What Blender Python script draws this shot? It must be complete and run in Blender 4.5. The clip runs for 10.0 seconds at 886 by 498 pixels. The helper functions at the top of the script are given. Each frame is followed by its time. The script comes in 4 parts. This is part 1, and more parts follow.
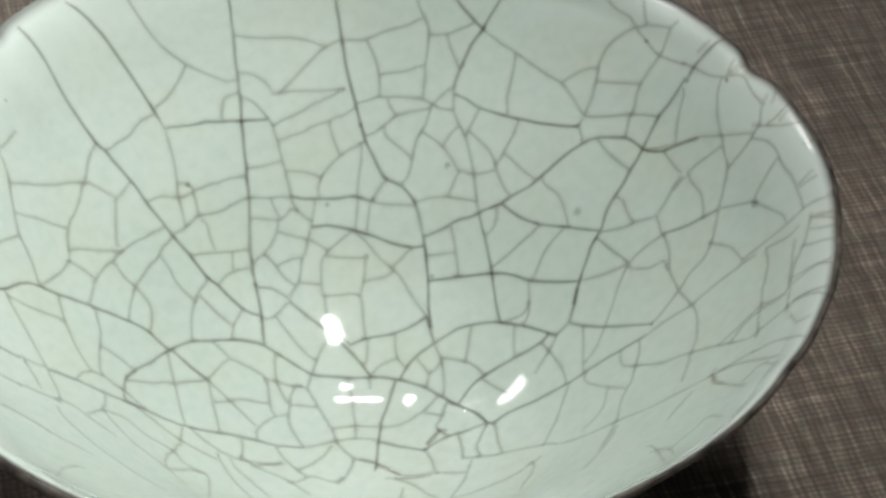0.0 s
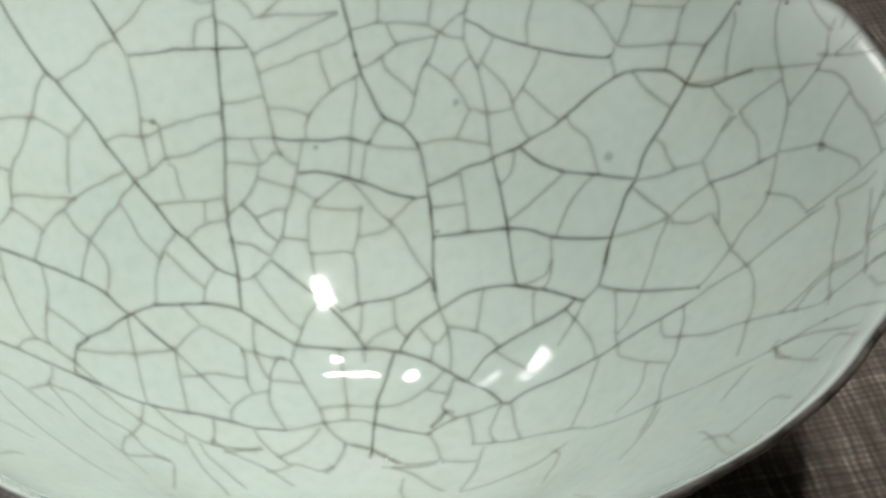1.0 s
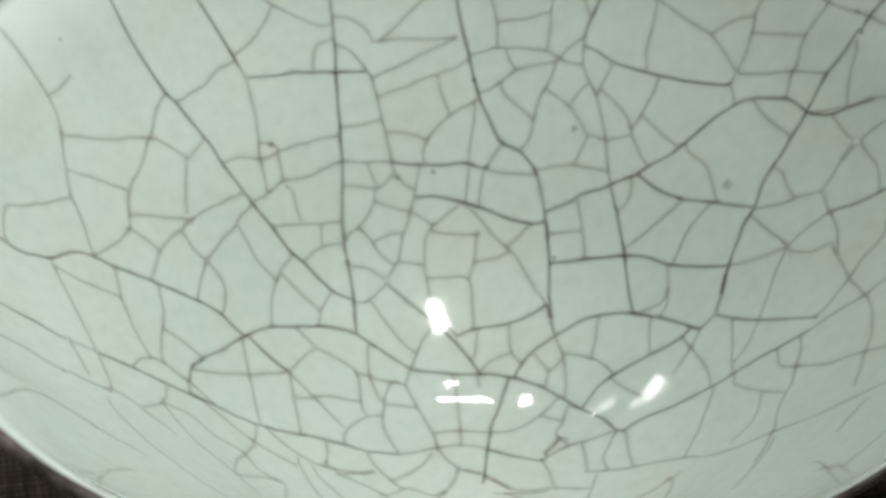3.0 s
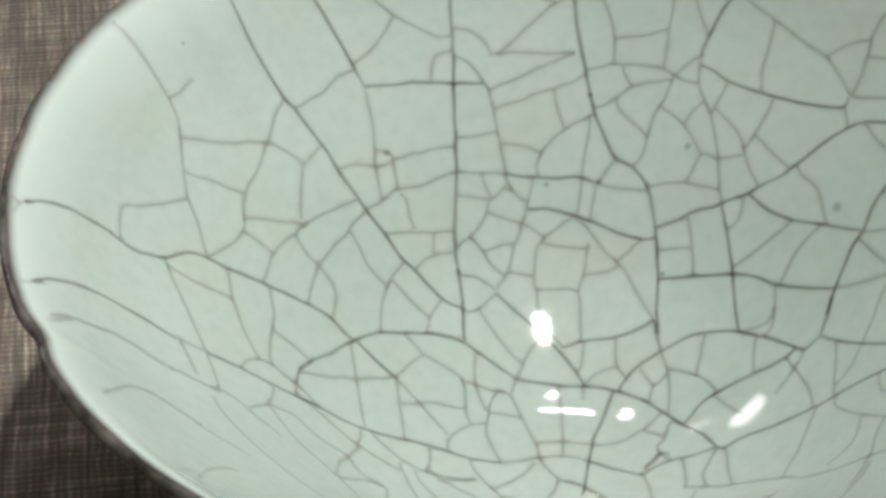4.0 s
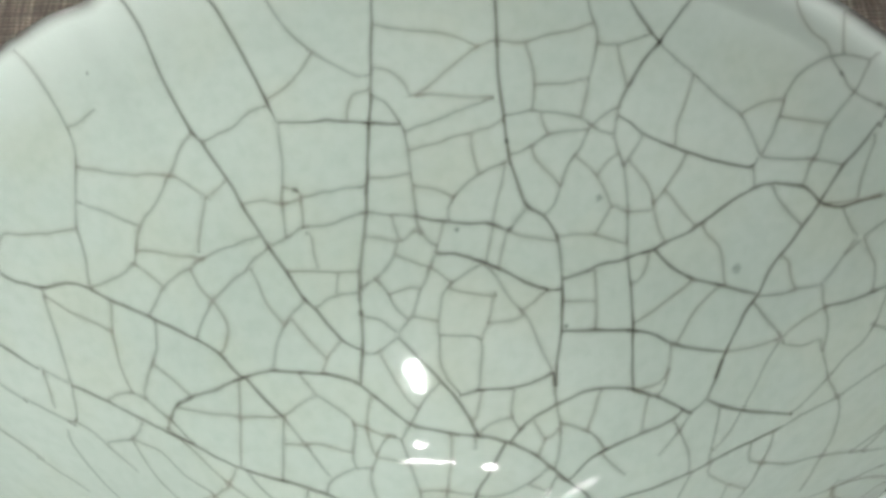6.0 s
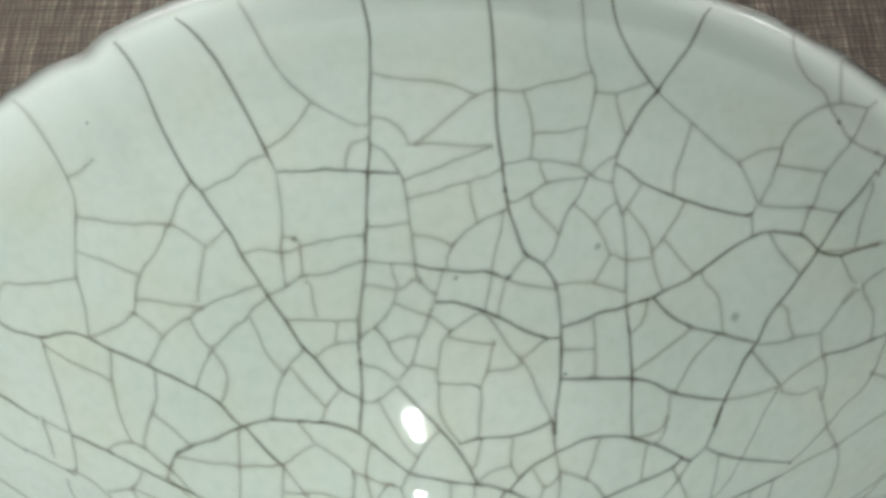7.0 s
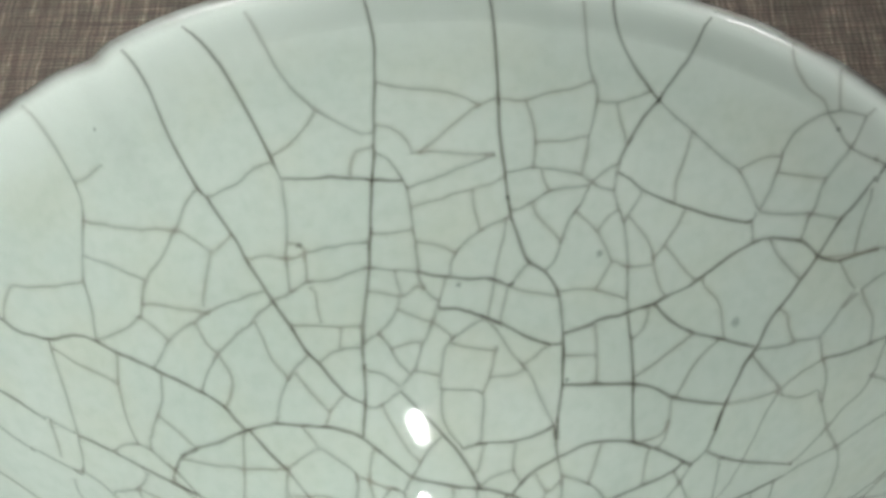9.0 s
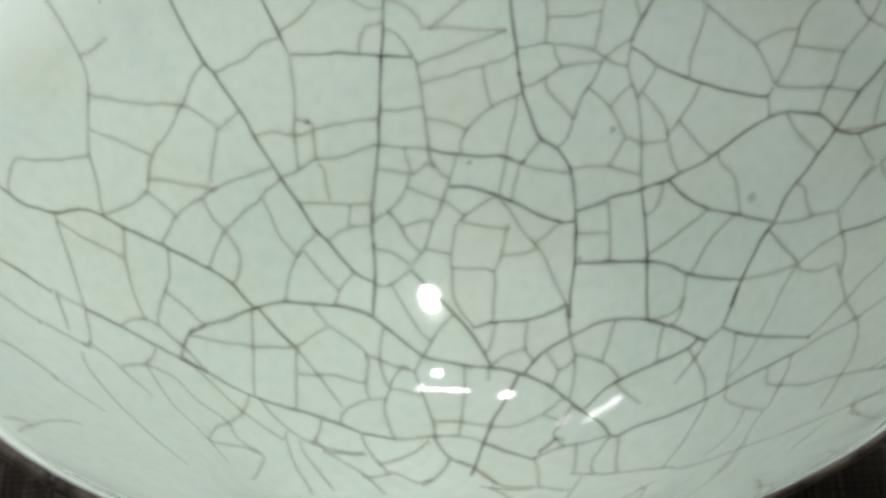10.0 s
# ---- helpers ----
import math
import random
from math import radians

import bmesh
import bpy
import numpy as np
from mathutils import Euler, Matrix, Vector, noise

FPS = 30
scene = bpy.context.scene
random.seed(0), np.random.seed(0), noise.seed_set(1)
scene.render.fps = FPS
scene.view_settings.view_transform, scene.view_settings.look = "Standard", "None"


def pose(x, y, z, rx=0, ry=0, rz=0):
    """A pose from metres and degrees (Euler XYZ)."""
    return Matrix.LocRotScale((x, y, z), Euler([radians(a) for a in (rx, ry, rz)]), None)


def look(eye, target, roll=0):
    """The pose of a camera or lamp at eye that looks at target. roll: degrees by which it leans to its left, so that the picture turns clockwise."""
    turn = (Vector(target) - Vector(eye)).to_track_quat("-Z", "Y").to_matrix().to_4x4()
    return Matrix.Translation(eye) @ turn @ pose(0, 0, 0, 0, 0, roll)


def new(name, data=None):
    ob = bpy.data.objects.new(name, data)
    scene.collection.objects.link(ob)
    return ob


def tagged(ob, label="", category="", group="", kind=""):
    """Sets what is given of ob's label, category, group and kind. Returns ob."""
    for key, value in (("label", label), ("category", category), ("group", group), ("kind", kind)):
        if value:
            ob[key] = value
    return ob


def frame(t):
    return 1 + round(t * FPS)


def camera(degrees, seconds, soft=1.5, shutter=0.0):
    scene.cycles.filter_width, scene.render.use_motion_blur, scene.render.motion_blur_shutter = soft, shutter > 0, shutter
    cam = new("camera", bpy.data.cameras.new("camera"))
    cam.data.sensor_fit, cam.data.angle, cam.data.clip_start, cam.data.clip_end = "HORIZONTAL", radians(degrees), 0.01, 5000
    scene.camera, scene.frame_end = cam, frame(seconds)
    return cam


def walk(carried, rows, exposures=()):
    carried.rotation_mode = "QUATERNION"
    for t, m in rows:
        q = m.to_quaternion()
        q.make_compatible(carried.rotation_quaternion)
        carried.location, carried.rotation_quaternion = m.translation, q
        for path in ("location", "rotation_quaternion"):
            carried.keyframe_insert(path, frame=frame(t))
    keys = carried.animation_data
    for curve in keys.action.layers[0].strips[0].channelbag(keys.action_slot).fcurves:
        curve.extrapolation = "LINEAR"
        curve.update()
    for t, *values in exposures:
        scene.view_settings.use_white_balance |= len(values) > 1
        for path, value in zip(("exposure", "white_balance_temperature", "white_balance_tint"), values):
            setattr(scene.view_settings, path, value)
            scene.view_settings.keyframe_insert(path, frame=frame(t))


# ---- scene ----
cam = camera(19.87, 10.0, soft=2.9)
PATH = [
    (0, pose(-0.0042, -0.3488, 0.3605, 49.67, -0.62, -2.69)),
    (0.5, pose(-0.0075, -0.3195, 0.3290, 49.41, -1.31, -3.16)),
    (1, pose(-0.0055, -0.2968, 0.3100, 49.20, -1.20, -2.72)),
    (1.5, pose(-0.0057, -0.2969, 0.3094, 49.61, -0.84, -2.04)),
    (2, pose(-0.0063, -0.2981, 0.3054, 48.96, -0.77, -1.73)),
    (2.5, pose(-0.0064, -0.2967, 0.3067, 49.15, -0.28, -1.01)),
    (2.7, pose(-0.0047, -0.2968, 0.3074, 49.56, -0.11, -0.47)),
    (3.8, pose(-0.0035, -0.2993, 0.3084, 50.26, -0.08, 2.07)),
    (4, pose(0.0024, -0.2999, 0.3126, 50.02, 0.65, 3.78)),
    (4.2, pose(0.0104, -0.2996, 0.3146, 49.92, 1.10, 4.68)),
    (4.5, pose(0.0233, -0.2975, 0.3152, 50.16, 1.15, 6.39)),
    (5, pose(0.0475, -0.2914, 0.3134, 49.34, 1.97, 8.96)),
    (5.2, pose(0.0533, -0.2899, 0.3137, 49.46, 2.10, 10.13)),
    (5.5, pose(0.0575, -0.2874, 0.3146, 50.36, 2.06, 10.30)),
    (5.7, pose(0.0584, -0.2856, 0.3150, 49.96, 1.86, 9.87)),
    (7, pose(0.0581, -0.2855, 0.3170, 50.99, 1.96, 9.60)),
    (7.5, pose(0.0587, -0.2886, 0.3166, 51.38, 2.17, 10.00)),
    (8, pose(0.0578, -0.2890, 0.3144, 51.06, 2.00, 9.55)),
    (8.5, pose(0.0589, -0.2891, 0.3178, 52.41, 1.99, 9.88)),
    (9, pose(0.0580, -0.2928, 0.3150, 51.94, 1.79, 9.62)),
    (9.5, pose(0.0611, -0.2948, 0.3109, 51.00, 1.88, 9.69)),
    (10, pose(0.0543, -0.2944, 0.3031, 50.47, 1.64, 9.45)),
]
walk(cam, PATH, [(0, -0.14), (1.5, -0.23), (2.7, -0.31), (3.8, -0.34), (7, -0.34), (10, -0.36)])

# ---- light: a dim room with ceiling and wall lamps ----
world = bpy.data.worlds.new("room_air")
scene.world = world
world.use_nodes = True
world.node_tree.nodes["Background"].inputs[0].default_value = (0.9, 0.95, 1.0, 1)
world.node_tree.nodes["Background"].inputs[1].default_value = 0.03

CLOTH_Z = 0.0
BOTTOM = 0.014          # inner bottom of the bowl over the cloth


# ---- materials ----
def material(name):
    m = bpy.data.materials.new(name)
    m.use_nodes = True
    nt = m.node_tree
    return m, nt, nt.nodes["Principled BSDF"]


def node(nt, kind, **values):
    n = nt.nodes.new(kind)
    for key, value in values.items():
        n.inputs[key].default_value = value
    return n


def ramp(nt, source, stops):
    r = nt.nodes.new("ShaderNodeValToRGB")
    while len(r.color_ramp.elements) < len(stops):
        r.color_ramp.elements.new(0.5)
    for e, (p, c) in zip(r.color_ramp.elements, stops):
        e.position, e.color = p, (*c, 1)
    nt.links.new(source, r.inputs[0])
    return r


def glaze_material(name, pale, deep, luminous, lit_from, lit_to, uneven=0.05, grain=160.0):
    """Celadon glaze: mottled pale green, lighter towards the mouth, where the brightness of the lit lip is put into the
    colour.
    """
    m, nt, p = material(name)
    co = nt.nodes.new("ShaderNodeTexCoord")
    big = node(nt, "ShaderNodeTexNoise", Scale=22.0, Detail=3.0)
    fine = node(nt, "ShaderNodeTexNoise", Scale=420.0, Detail=4.0)
    for n in (big, fine):
        nt.links.new(co.outputs["Object"], n.inputs["Vector"])
    tone = ramp(nt, big.outputs["Fac"], ((0.3, deep), (0.7, pale)))
    speck = ramp(nt, fine.outputs["Fac"], ((0.25, (0.93, 0.94, 0.93)), (0.6, (1, 1, 1))))
    mul = nt.nodes.new("ShaderNodeMix")
    mul.data_type, mul.blend_type = "RGBA", "MULTIPLY"
    mul.inputs["Factor"].default_value = 1.0
    nt.links.new(tone.outputs[0], mul.inputs["A"])
    nt.links.new(speck.outputs[0], mul.inputs["B"])
    warm = node(nt, "ShaderNodeTexNoise", Scale=60.0, Detail=5.0)
    nt.links.new(co.outputs["Object"], warm.inputs["Vector"])
    tan = ramp(nt, warm.outputs["Fac"], ((0.46, (1, 1, 1)), (0.68, (1.0, 0.98, 0.945))))
    mul2 = nt.nodes.new("ShaderNodeMix")
    mul2.data_type, mul2.blend_type = "RGBA", "MULTIPLY"
    mul2.inputs["Factor"].default_value = 1.0
    nt.links.new(mul.outputs["Result"], mul2.inputs["A"])
    nt.links.new(tan.outputs[0], mul2.inputs["B"])
    mul = mul2
    sep = nt.nodes.new("ShaderNodeSeparateXYZ")
    nt.links.new(co.outputs["Object"], sep.inputs[0])
    edge = node(nt, "ShaderNodeTexNoise", Scale=130.0, Detail=3.0)
    nt.links.new(co.outputs["Object"], edge.inputs["Vector"])
    wob = node(nt, "ShaderNodeMath")
    wob.operation = "MULTIPLY_ADD"
    wob.inputs[1].default_value, wob.inputs[2].default_value = 0.003, -0.0015
    nt.links.new(edge.outputs["Fac"], wob.inputs[0])
    add = node(nt, "ShaderNodeMath")
    nt.links.new(sep.outputs["Z"], add.inputs[0])
    nt.links.new(wob.outputs[0], add.inputs[1])
    lip = nt.nodes.new("ShaderNodeMapRange")
    lip.interpolation_type = "SMOOTHSTEP"
    lip.inputs["From Min"].default_value, lip.inputs["From Max"].default_value = lit_from, lit_to
    nt.links.new(add.outputs[0], lip.inputs["Value"])
    mix = nt.nodes.new("ShaderNodeMix")
    mix.data_type = "RGBA"
    mix.inputs["B"].default_value = (*luminous, 1)
    nt.links.new(lip.outputs[0], mix.inputs["Factor"])
    nt.links.new(mul.outputs["Result"], mix.inputs["A"])
    nt.links.new(mix.outputs["Result"], p.inputs["Base Color"])
    p.inputs["Roughness"].default_value = 0.07
    p.inputs["IOR"].default_value = 1.5
    ripple = node(nt, "ShaderNodeTexNoise", Scale=grain, Detail=2.0)
    nt.links.new(co.outputs["Object"], ripple.inputs["Vector"])
    bump = node(nt, "ShaderNodeBump", Strength=uneven, Distance=0.0006)
    nt.links.new(ripple.outputs["Fac"], bump.inputs["Height"])
    nt.links.new(bump.outputs[0], p.inputs["Normal"])
    return m


# third colour: the lit lip's brightness, painted into the glaze by height
GLAZE = glaze_material("celadon_glaze", (0.508, 0.578, 0.524), (0.462, 0.538, 0.484), (0.615, 0.68, 0.63), 0.0640, 0.0770, 0.045, 600.0)


def rim_material():
    """The glaze runs thin over the edge of the mouth and the brown body shows through, with the near side's shade
    painted in.
    """
    m = glaze_material("brown_shaded_rim_glaze", (0.508, 0.578, 0.524), (0.462, 0.538, 0.484), (0.615, 0.68, 0.63), 0.0640, 0.0770, 0.13, 520.0)
    nt = m.node_tree
    p = nt.nodes["Principled BSDF"]
    whole = p.inputs["Base Color"].links[0].from_socket
    co = nt.nodes.new("ShaderNodeTexCoord")
    n = node(nt, "ShaderNodeTexNoise", Scale=240.0, Detail=5.0)
    nt.links.new(co.outputs["Object"], n.inputs["Vector"])
    body = ramp(nt, n.outputs["Fac"], ((0.32, (0.035, 0.031, 0.027)), (0.68, (0.13, 0.115, 0.10))))
    # brown edge with the rim's light and shade painted in around it
    brown_mask = nt.nodes.new("ShaderNodeAttribute")
    brown_mask.attribute_name = "brown_and_shade"
    lift = node(nt, "ShaderNodeMath")
    lift.operation, lift.use_clamp = "MULTIPLY_ADD", True
    patch = nt.nodes.new("ShaderNodeMapRange")
    patch.inputs["To Min"].default_value, patch.inputs["To Max"].default_value = 0.75, 1.7
    nt.links.new(n.outputs["Fac"], patch.inputs["Value"])
    nt.links.new(brown_mask.outputs["Fac"], lift.inputs[0])
    nt.links.new(patch.outputs[0], lift.inputs[1])
    lift.inputs[2].default_value = 0.0
    mix = nt.nodes.new("ShaderNodeMix")
    mix.data_type = "RGBA"
    nt.links.new(lift.outputs[0], mix.inputs["Factor"])
    nt.links.new(whole, mix.inputs["A"])
    nt.links.new(body.outputs[0], mix.inputs["B"])
    nt.links.new(mix.outputs["Result"], p.inputs["Base Color"])
    p.inputs["Roughness"].default_value = 0.12
    return m


RIM = rim_material()


def crack_material(name, colour, strength):
    """A stained craze line under the gloss in a faint tan seam, uneven along its run."""
    m, nt, p = material(name)
    p.inputs["Base Color"].default_value = (*colour, 1)
    p.inputs["Roughness"].default_value = 0.07
    across = nt.nodes.new("ShaderNodeAttribute")
    across.attribute_name = "depth"
    co = nt.nodes.new("ShaderNodeTexCoord")
    n = node(nt, "ShaderNodeTexNoise", Scale=150.0, Detail=5.0)
    nt.links.new(co.outputs["Object"], n.inputs["Vector"])
    vary = nt.nodes.new("ShaderNodeMapRange")
    vary.inputs["From Min"].default_value, vary.inputs["From Max"].default_value = 0.3, 0.7
    vary.inputs["To Min"].default_value, vary.inputs["To Max"].default_value = 0.72 * strength, 1.18 * strength
    nt.links.new(n.outputs["Fac"], vary.inputs["Value"])
    core = nt.nodes.new("ShaderNodeMapRange")
    core.inputs["From Min"].default_value, core.inputs["From Max"].default_value = 0.47, 1.0
    nt.links.new(across.outputs["Fac"], core.inputs["Value"])

    def maths(op, a, b, clamp=False):
        k = nt.nodes.new("ShaderNodeMath")
        k.operation, k.use_clamp = op, clamp
        nt.links.new(a, k.inputs[0])
        if isinstance(b, float):
            k.inputs[1].default_value = b
        else:
            nt.links.new(b, k.inputs[1])
        return k.outputs[0]

    line = maths("POWER", core.outputs[0], 1.8)
    stain = maths("MULTIPLY", maths("POWER", across.outputs["Fac"], 1.4), 0.10)
    nt.links.new(maths("ADD", maths("MULTIPLY", line, vary.outputs[0]), stain, True), p.inputs["Alpha"])
    mix = nt.nodes.new("ShaderNodeMix")
    mix.data_type = "RGBA"
    mix.inputs["A"].default_value, mix.inputs["B"].default_value = (0.37, 0.335, 0.245, 1), (*colour, 1)
    nt.links.new(core.outputs[0], mix.inputs["Factor"])
    nt.links.new(mix.outputs["Result"], p.inputs["Base Color"])
    return m


CRACKS = {3: (crack_material("iron_stained_crack", (0.090, 0.088, 0.068), 0.46), 0.00125),
          2: (crack_material("grey_stained_crack", (0.195, 0.170, 0.122), 0.24), 0.00122),
          1: (crack_material("tan_stained_crack", (0.39, 0.325, 0.21), 0.22), 0.00125)}


def cloth_material():
    """Coarse brown linen: warp and weft of uneven thickness and tone."""
    m, nt, p = material("brown_linen")
    co = nt.nodes.new("ShaderNodeTexCoord")
    turn = nt.nodes.new("ShaderNodeMapping")
    turn.inputs["Rotation"].default_value = (0, 0, radians(-10))
    nt.links.new(co.outputs["Object"], turn.inputs["Vector"])
    wander = node(nt, "ShaderNodeTexNoise", Scale=14.0, Detail=2.0)
    nt.links.new(turn.outputs[0], wander.inputs["Vector"])
    bend = nt.nodes.new("ShaderNodeVectorMath")
    bend.operation = "MULTIPLY_ADD"
    bend.inputs[1].default_value = (0.0025, 0.0025, 0)
    nt.links.new(wander.outputs["Color"], bend.inputs[0])
    nt.links.new(turn.outputs[0], bend.inputs[2])
    threads, slubs = [], []
    for axis, long in (("X", (1, 0.07, 1)), ("Y", (0.07, 1, 1))):
        w = node(nt, "ShaderNodeTexWave", Scale=230.0, Distortion=3.0, Detail=1.0)
        w.inputs["Detail Scale"].default_value = 0.6
        w.bands_direction = axis
        nt.links.new(bend.outputs[0], w.inputs["Vector"])
        threads.append(w)
        s = nt.nodes.new("ShaderNodeMapping")
        s.inputs["Scale"].default_value = long
        nt.links.new(bend.outputs[0], s.inputs["Vector"])
        n = node(nt, "ShaderNodeTexNoise", Scale=620.0, Detail=3.0, Roughness=0.6)
        nt.links.new(s.outputs[0], n.inputs["Vector"])
        slubs.append(n)

    def math(op, a, b):
        k = nt.nodes.new("ShaderNodeMath")
        k.operation = op
        for i, v in enumerate((a, b)):
            if isinstance(v, float):
                k.inputs[i].default_value = v
            else:
                nt.links.new(v, k.inputs[i])
        return k.outputs[0]

    relief = math("MULTIPLY", math("ADD", threads[0].outputs["Fac"], threads[1].outputs["Fac"]), 0.5)
    tone = math("ADD", math("MULTIPLY", slubs[0].outputs["Fac"], 0.60), math("MULTIPLY", slubs[1].outputs["Fac"], 0.40))
    both = math("ADD", math("MULTIPLY", relief, 0.13), math("MULTIPLY", tone, 0.88))
    stain = node(nt, "ShaderNodeTexNoise", Scale=9.0, Detail=4.0)
    nt.links.new(co.outputs["Object"], stain.inputs["Vector"])
    fuzz = node(nt, "ShaderNodeTexNoise", Scale=1500.0, Detail=3.0, Roughness=0.7)
    nt.links.new(co.outputs["Object"], fuzz.inputs["Vector"])
    both = math("ADD", both, math("MULTIPLY", fuzz.outputs["Fac"], 0.16))
    both = math("ADD", both, math("MULTIPLY", stain.outputs["Fac"], 0.14))
    c = ramp(nt, both, ((0.50, (0.052, 0.041, 0.031)), (0.64, (0.102, 0.082, 0.064)), (0.73, (0.168, 0.138, 0.110)), (0.84, (0.34, 0.29, 0.24))))
    hue = node(nt, "ShaderNodeTexNoise", Scale=260.0, Detail=2.0)
    nt.links.new(bend.outputs[0], hue.inputs["Vector"])
    dye = ramp(nt, hue.outputs["Fac"], ((0.35, (0.94, 1.0, 0.97)), (0.65, (1.06, 0.99, 0.98))))
    dyed = nt.nodes.new("ShaderNodeMix")
    dyed.data_type, dyed.blend_type = "RGBA", "MULTIPLY"
    dyed.inputs["Factor"].default_value = 1.0
    nt.links.new(c.outputs[0], dyed.inputs["A"])
    nt.links.new(dye.outputs[0], dyed.inputs["B"])
    nt.links.new(dyed.outputs["Result"], p.inputs["Base Color"])
    p.inputs["Roughness"].default_value = 0.85
    p.inputs["Sheen Weight"].default_value = 0.15
    bump = node(nt, "ShaderNodeBump", Strength=0.6, Distance=0.0009)
    nt.links.new(both, bump.inputs["Height"])
    nt.links.new(bump.outputs[0], p.inputs["Normal"])
    return m


def plain_material(name, colour, rough, metal=0.0, scale=6.0, spread=0.12):
    m, nt, p = material(name)
    co = nt.nodes.new("ShaderNodeTexCoord")
    n = node(nt, "ShaderNodeTexNoise", Scale=scale, Detail=6.0)
    nt.links.new(co.outputs["Object"], n.inputs["Vector"])
    c = ramp(nt, n.outputs["Fac"], ((0.3, tuple(v * (1 - spread) for v in colour)), (0.7, tuple(min(1, v * (1 + spread)) for v in colour))))
    nt.links.new(c.outputs[0], p.inputs["Base Color"])
    p.inputs["Roughness"].default_value, p.inputs["Metallic"].default_value = rough, metal
    return m


CLOTH = cloth_material()
WALL = plain_material("grey_wall_paint", (0.06, 0.062, 0.06), 0.9)
FLOOR = plain_material("dark_wood_floor", (0.10, 0.07, 0.05), 0.5, scale=12)
HOUSING = plain_material("white_lamp_housing", (0.55, 0.55, 0.55), 0.5)
WOOD = plain_material("dark_table_wood", (0.09, 0.055, 0.035), 0.45, scale=30, spread=0.3)
SPECK = plain_material("iron_speck", (0.17, 0.21, 0.19), 0.08, scale=900)
fade = SPECK.node_tree.nodes.new("ShaderNodeAttribute")
fade.attribute_name = "depth"
cover = SPECK.node_tree.nodes.new("ShaderNodeMath")
cover.operation, cover.inputs[1].default_value = "MULTIPLY", 0.30
SPECK.node_tree.links.new(fade.outputs["Fac"], cover.inputs[0])
SPECK.node_tree.links.new(cover.outputs[0], SPECK.node_tree.nodes["Principled BSDF"].inputs["Alpha"])
CLAY = plain_material("fired_brown_clay", (0.12, 0.075, 0.05), 0.8, scale=500, spread=0.3)


# ---- mesh helpers ----
def mesh_object(name, bm, mat, smooth=True):
    me = bpy.data.meshes.new(name)
    bm.to_mesh(me)
    bm.free()
    me.materials.append(mat)
    if smooth:
        me.shade_smooth()
    return new(name, me)


def part(name, bm, mat, parent, label="", smooth=True):
    ob = mesh_object(name, bm, mat, smooth)
    ob.parent = parent
    return tagged(ob, label)


def box(sx, sy, sz, at=(0, 0, 0), bevel=0.0):
    bm = bmesh.new()
    bmesh.ops.create_cube(bm, size=1)
    bmesh.ops.scale(bm, vec=(sx, sy, sz), verts=bm.verts)
    bmesh.ops.translate(bm, vec=at, verts=bm.verts)
    if bevel:
        bmesh.ops.bevel(bm, geom=bm.edges[:], offset=bevel, segments=2, affect="EDGES")
    return bm


# ---- the room ----
def structure(name, bm, mat, label, category):
    return tagged(mesh_object(name, bm, mat, False), label, category, kind="structure")


HALF, CEIL, FLOOR_Z = 2.0, 1.80, -0.76
structure("floor", box(2 * HALF + 0.2, 2 * HALF + 0.2, 0.1, (0, 0, FLOOR_Z - 0.05)), FLOOR, "dark brown wooden floor of the room", "floor")
structure("ceiling", box(2 * HALF + 0.2, 2 * HALF + 0.2, 0.1, (0, 0, CEIL + 0.05)), WALL, "plain grey painted ceiling with lamps", "ceiling")
for nm, sx, sy, at in (("wall_north", 2 * HALF, 0.1, (0, HALF + 0.05)), ("wall_south", 2 * HALF, 0.1, (0, -HALF - 0.05)),
                       ("wall_east", 0.1, 2 * HALF, (HALF + 0.05, 0)), ("wall_west", 0.1, 2 * HALF, (-HALF - 0.05, 0))):
    structure(nm, box(sx, sy, CEIL - FLOOR_Z, (*at, (CEIL + FLOOR_Z) / 2)), WALL, "plain grey painted wall of the room", "wall")


def lamp(name, way, sx, sy, watts, colour, label, shape="RECTANGLE", aim=None, beam=180):
    """A flat lamp on the ceiling or a wall, in the direction way from the bowl, on a short bracket, with a lit opening that faces the table."""
    way = Vector(way).normalized()
    reach = min((CEIL - C[2] - 0.10) / way.z if way.z > 0 else 9, (HALF - 0.10) / max(abs(way.x), 1e-3), (HALF - 0.10) / max(abs(way.y), 1e-3))
    at = Vector(C) + way * reach
    root = new(name)
    root.matrix_world = look(at, aim or C)
    depth = 0.03
    bm = box(sx + 0.03, sy + 0.03, depth, (0, 0, depth / 2 + 0.004), 0.004) if shape == "RECTANGLE" else bmesh.new()
    if shape in ("DISK", "ELLIPSE"):
        bmesh.ops.create_cone(bm, cap_ends=True, segments=40, radius1=sx / 2 + 0.012, radius2=sx / 2 - 0.01, depth=depth,
                              matrix=Matrix.Translation((0, 0, depth / 2 + 0.004)))
        bmesh.ops.scale(bm, vec=(1, sy / sx, 1), verts=bm.verts)
    part("housing", bm, HOUSING, root, smooth=False)
    bm = bmesh.new()
    bmesh.ops.create_cone(bm, cap_ends=True, segments=16, radius1=0.012, radius2=0.012, depth=0.16, matrix=Matrix.Translation((0, 0, 0.11)))
    part("bracket", bm, HOUSING, root, smooth=False)
    data = bpy.data.lights.new(name, "AREA")
    data.shape, data.size, data.size_y, data.energy, data.color = shape, sx, sy, watts, colour
    data.spread = radians(beam)
    li = new("lit_opening", data)
    li.parent = root
    return tagged(root, label, "lamp")


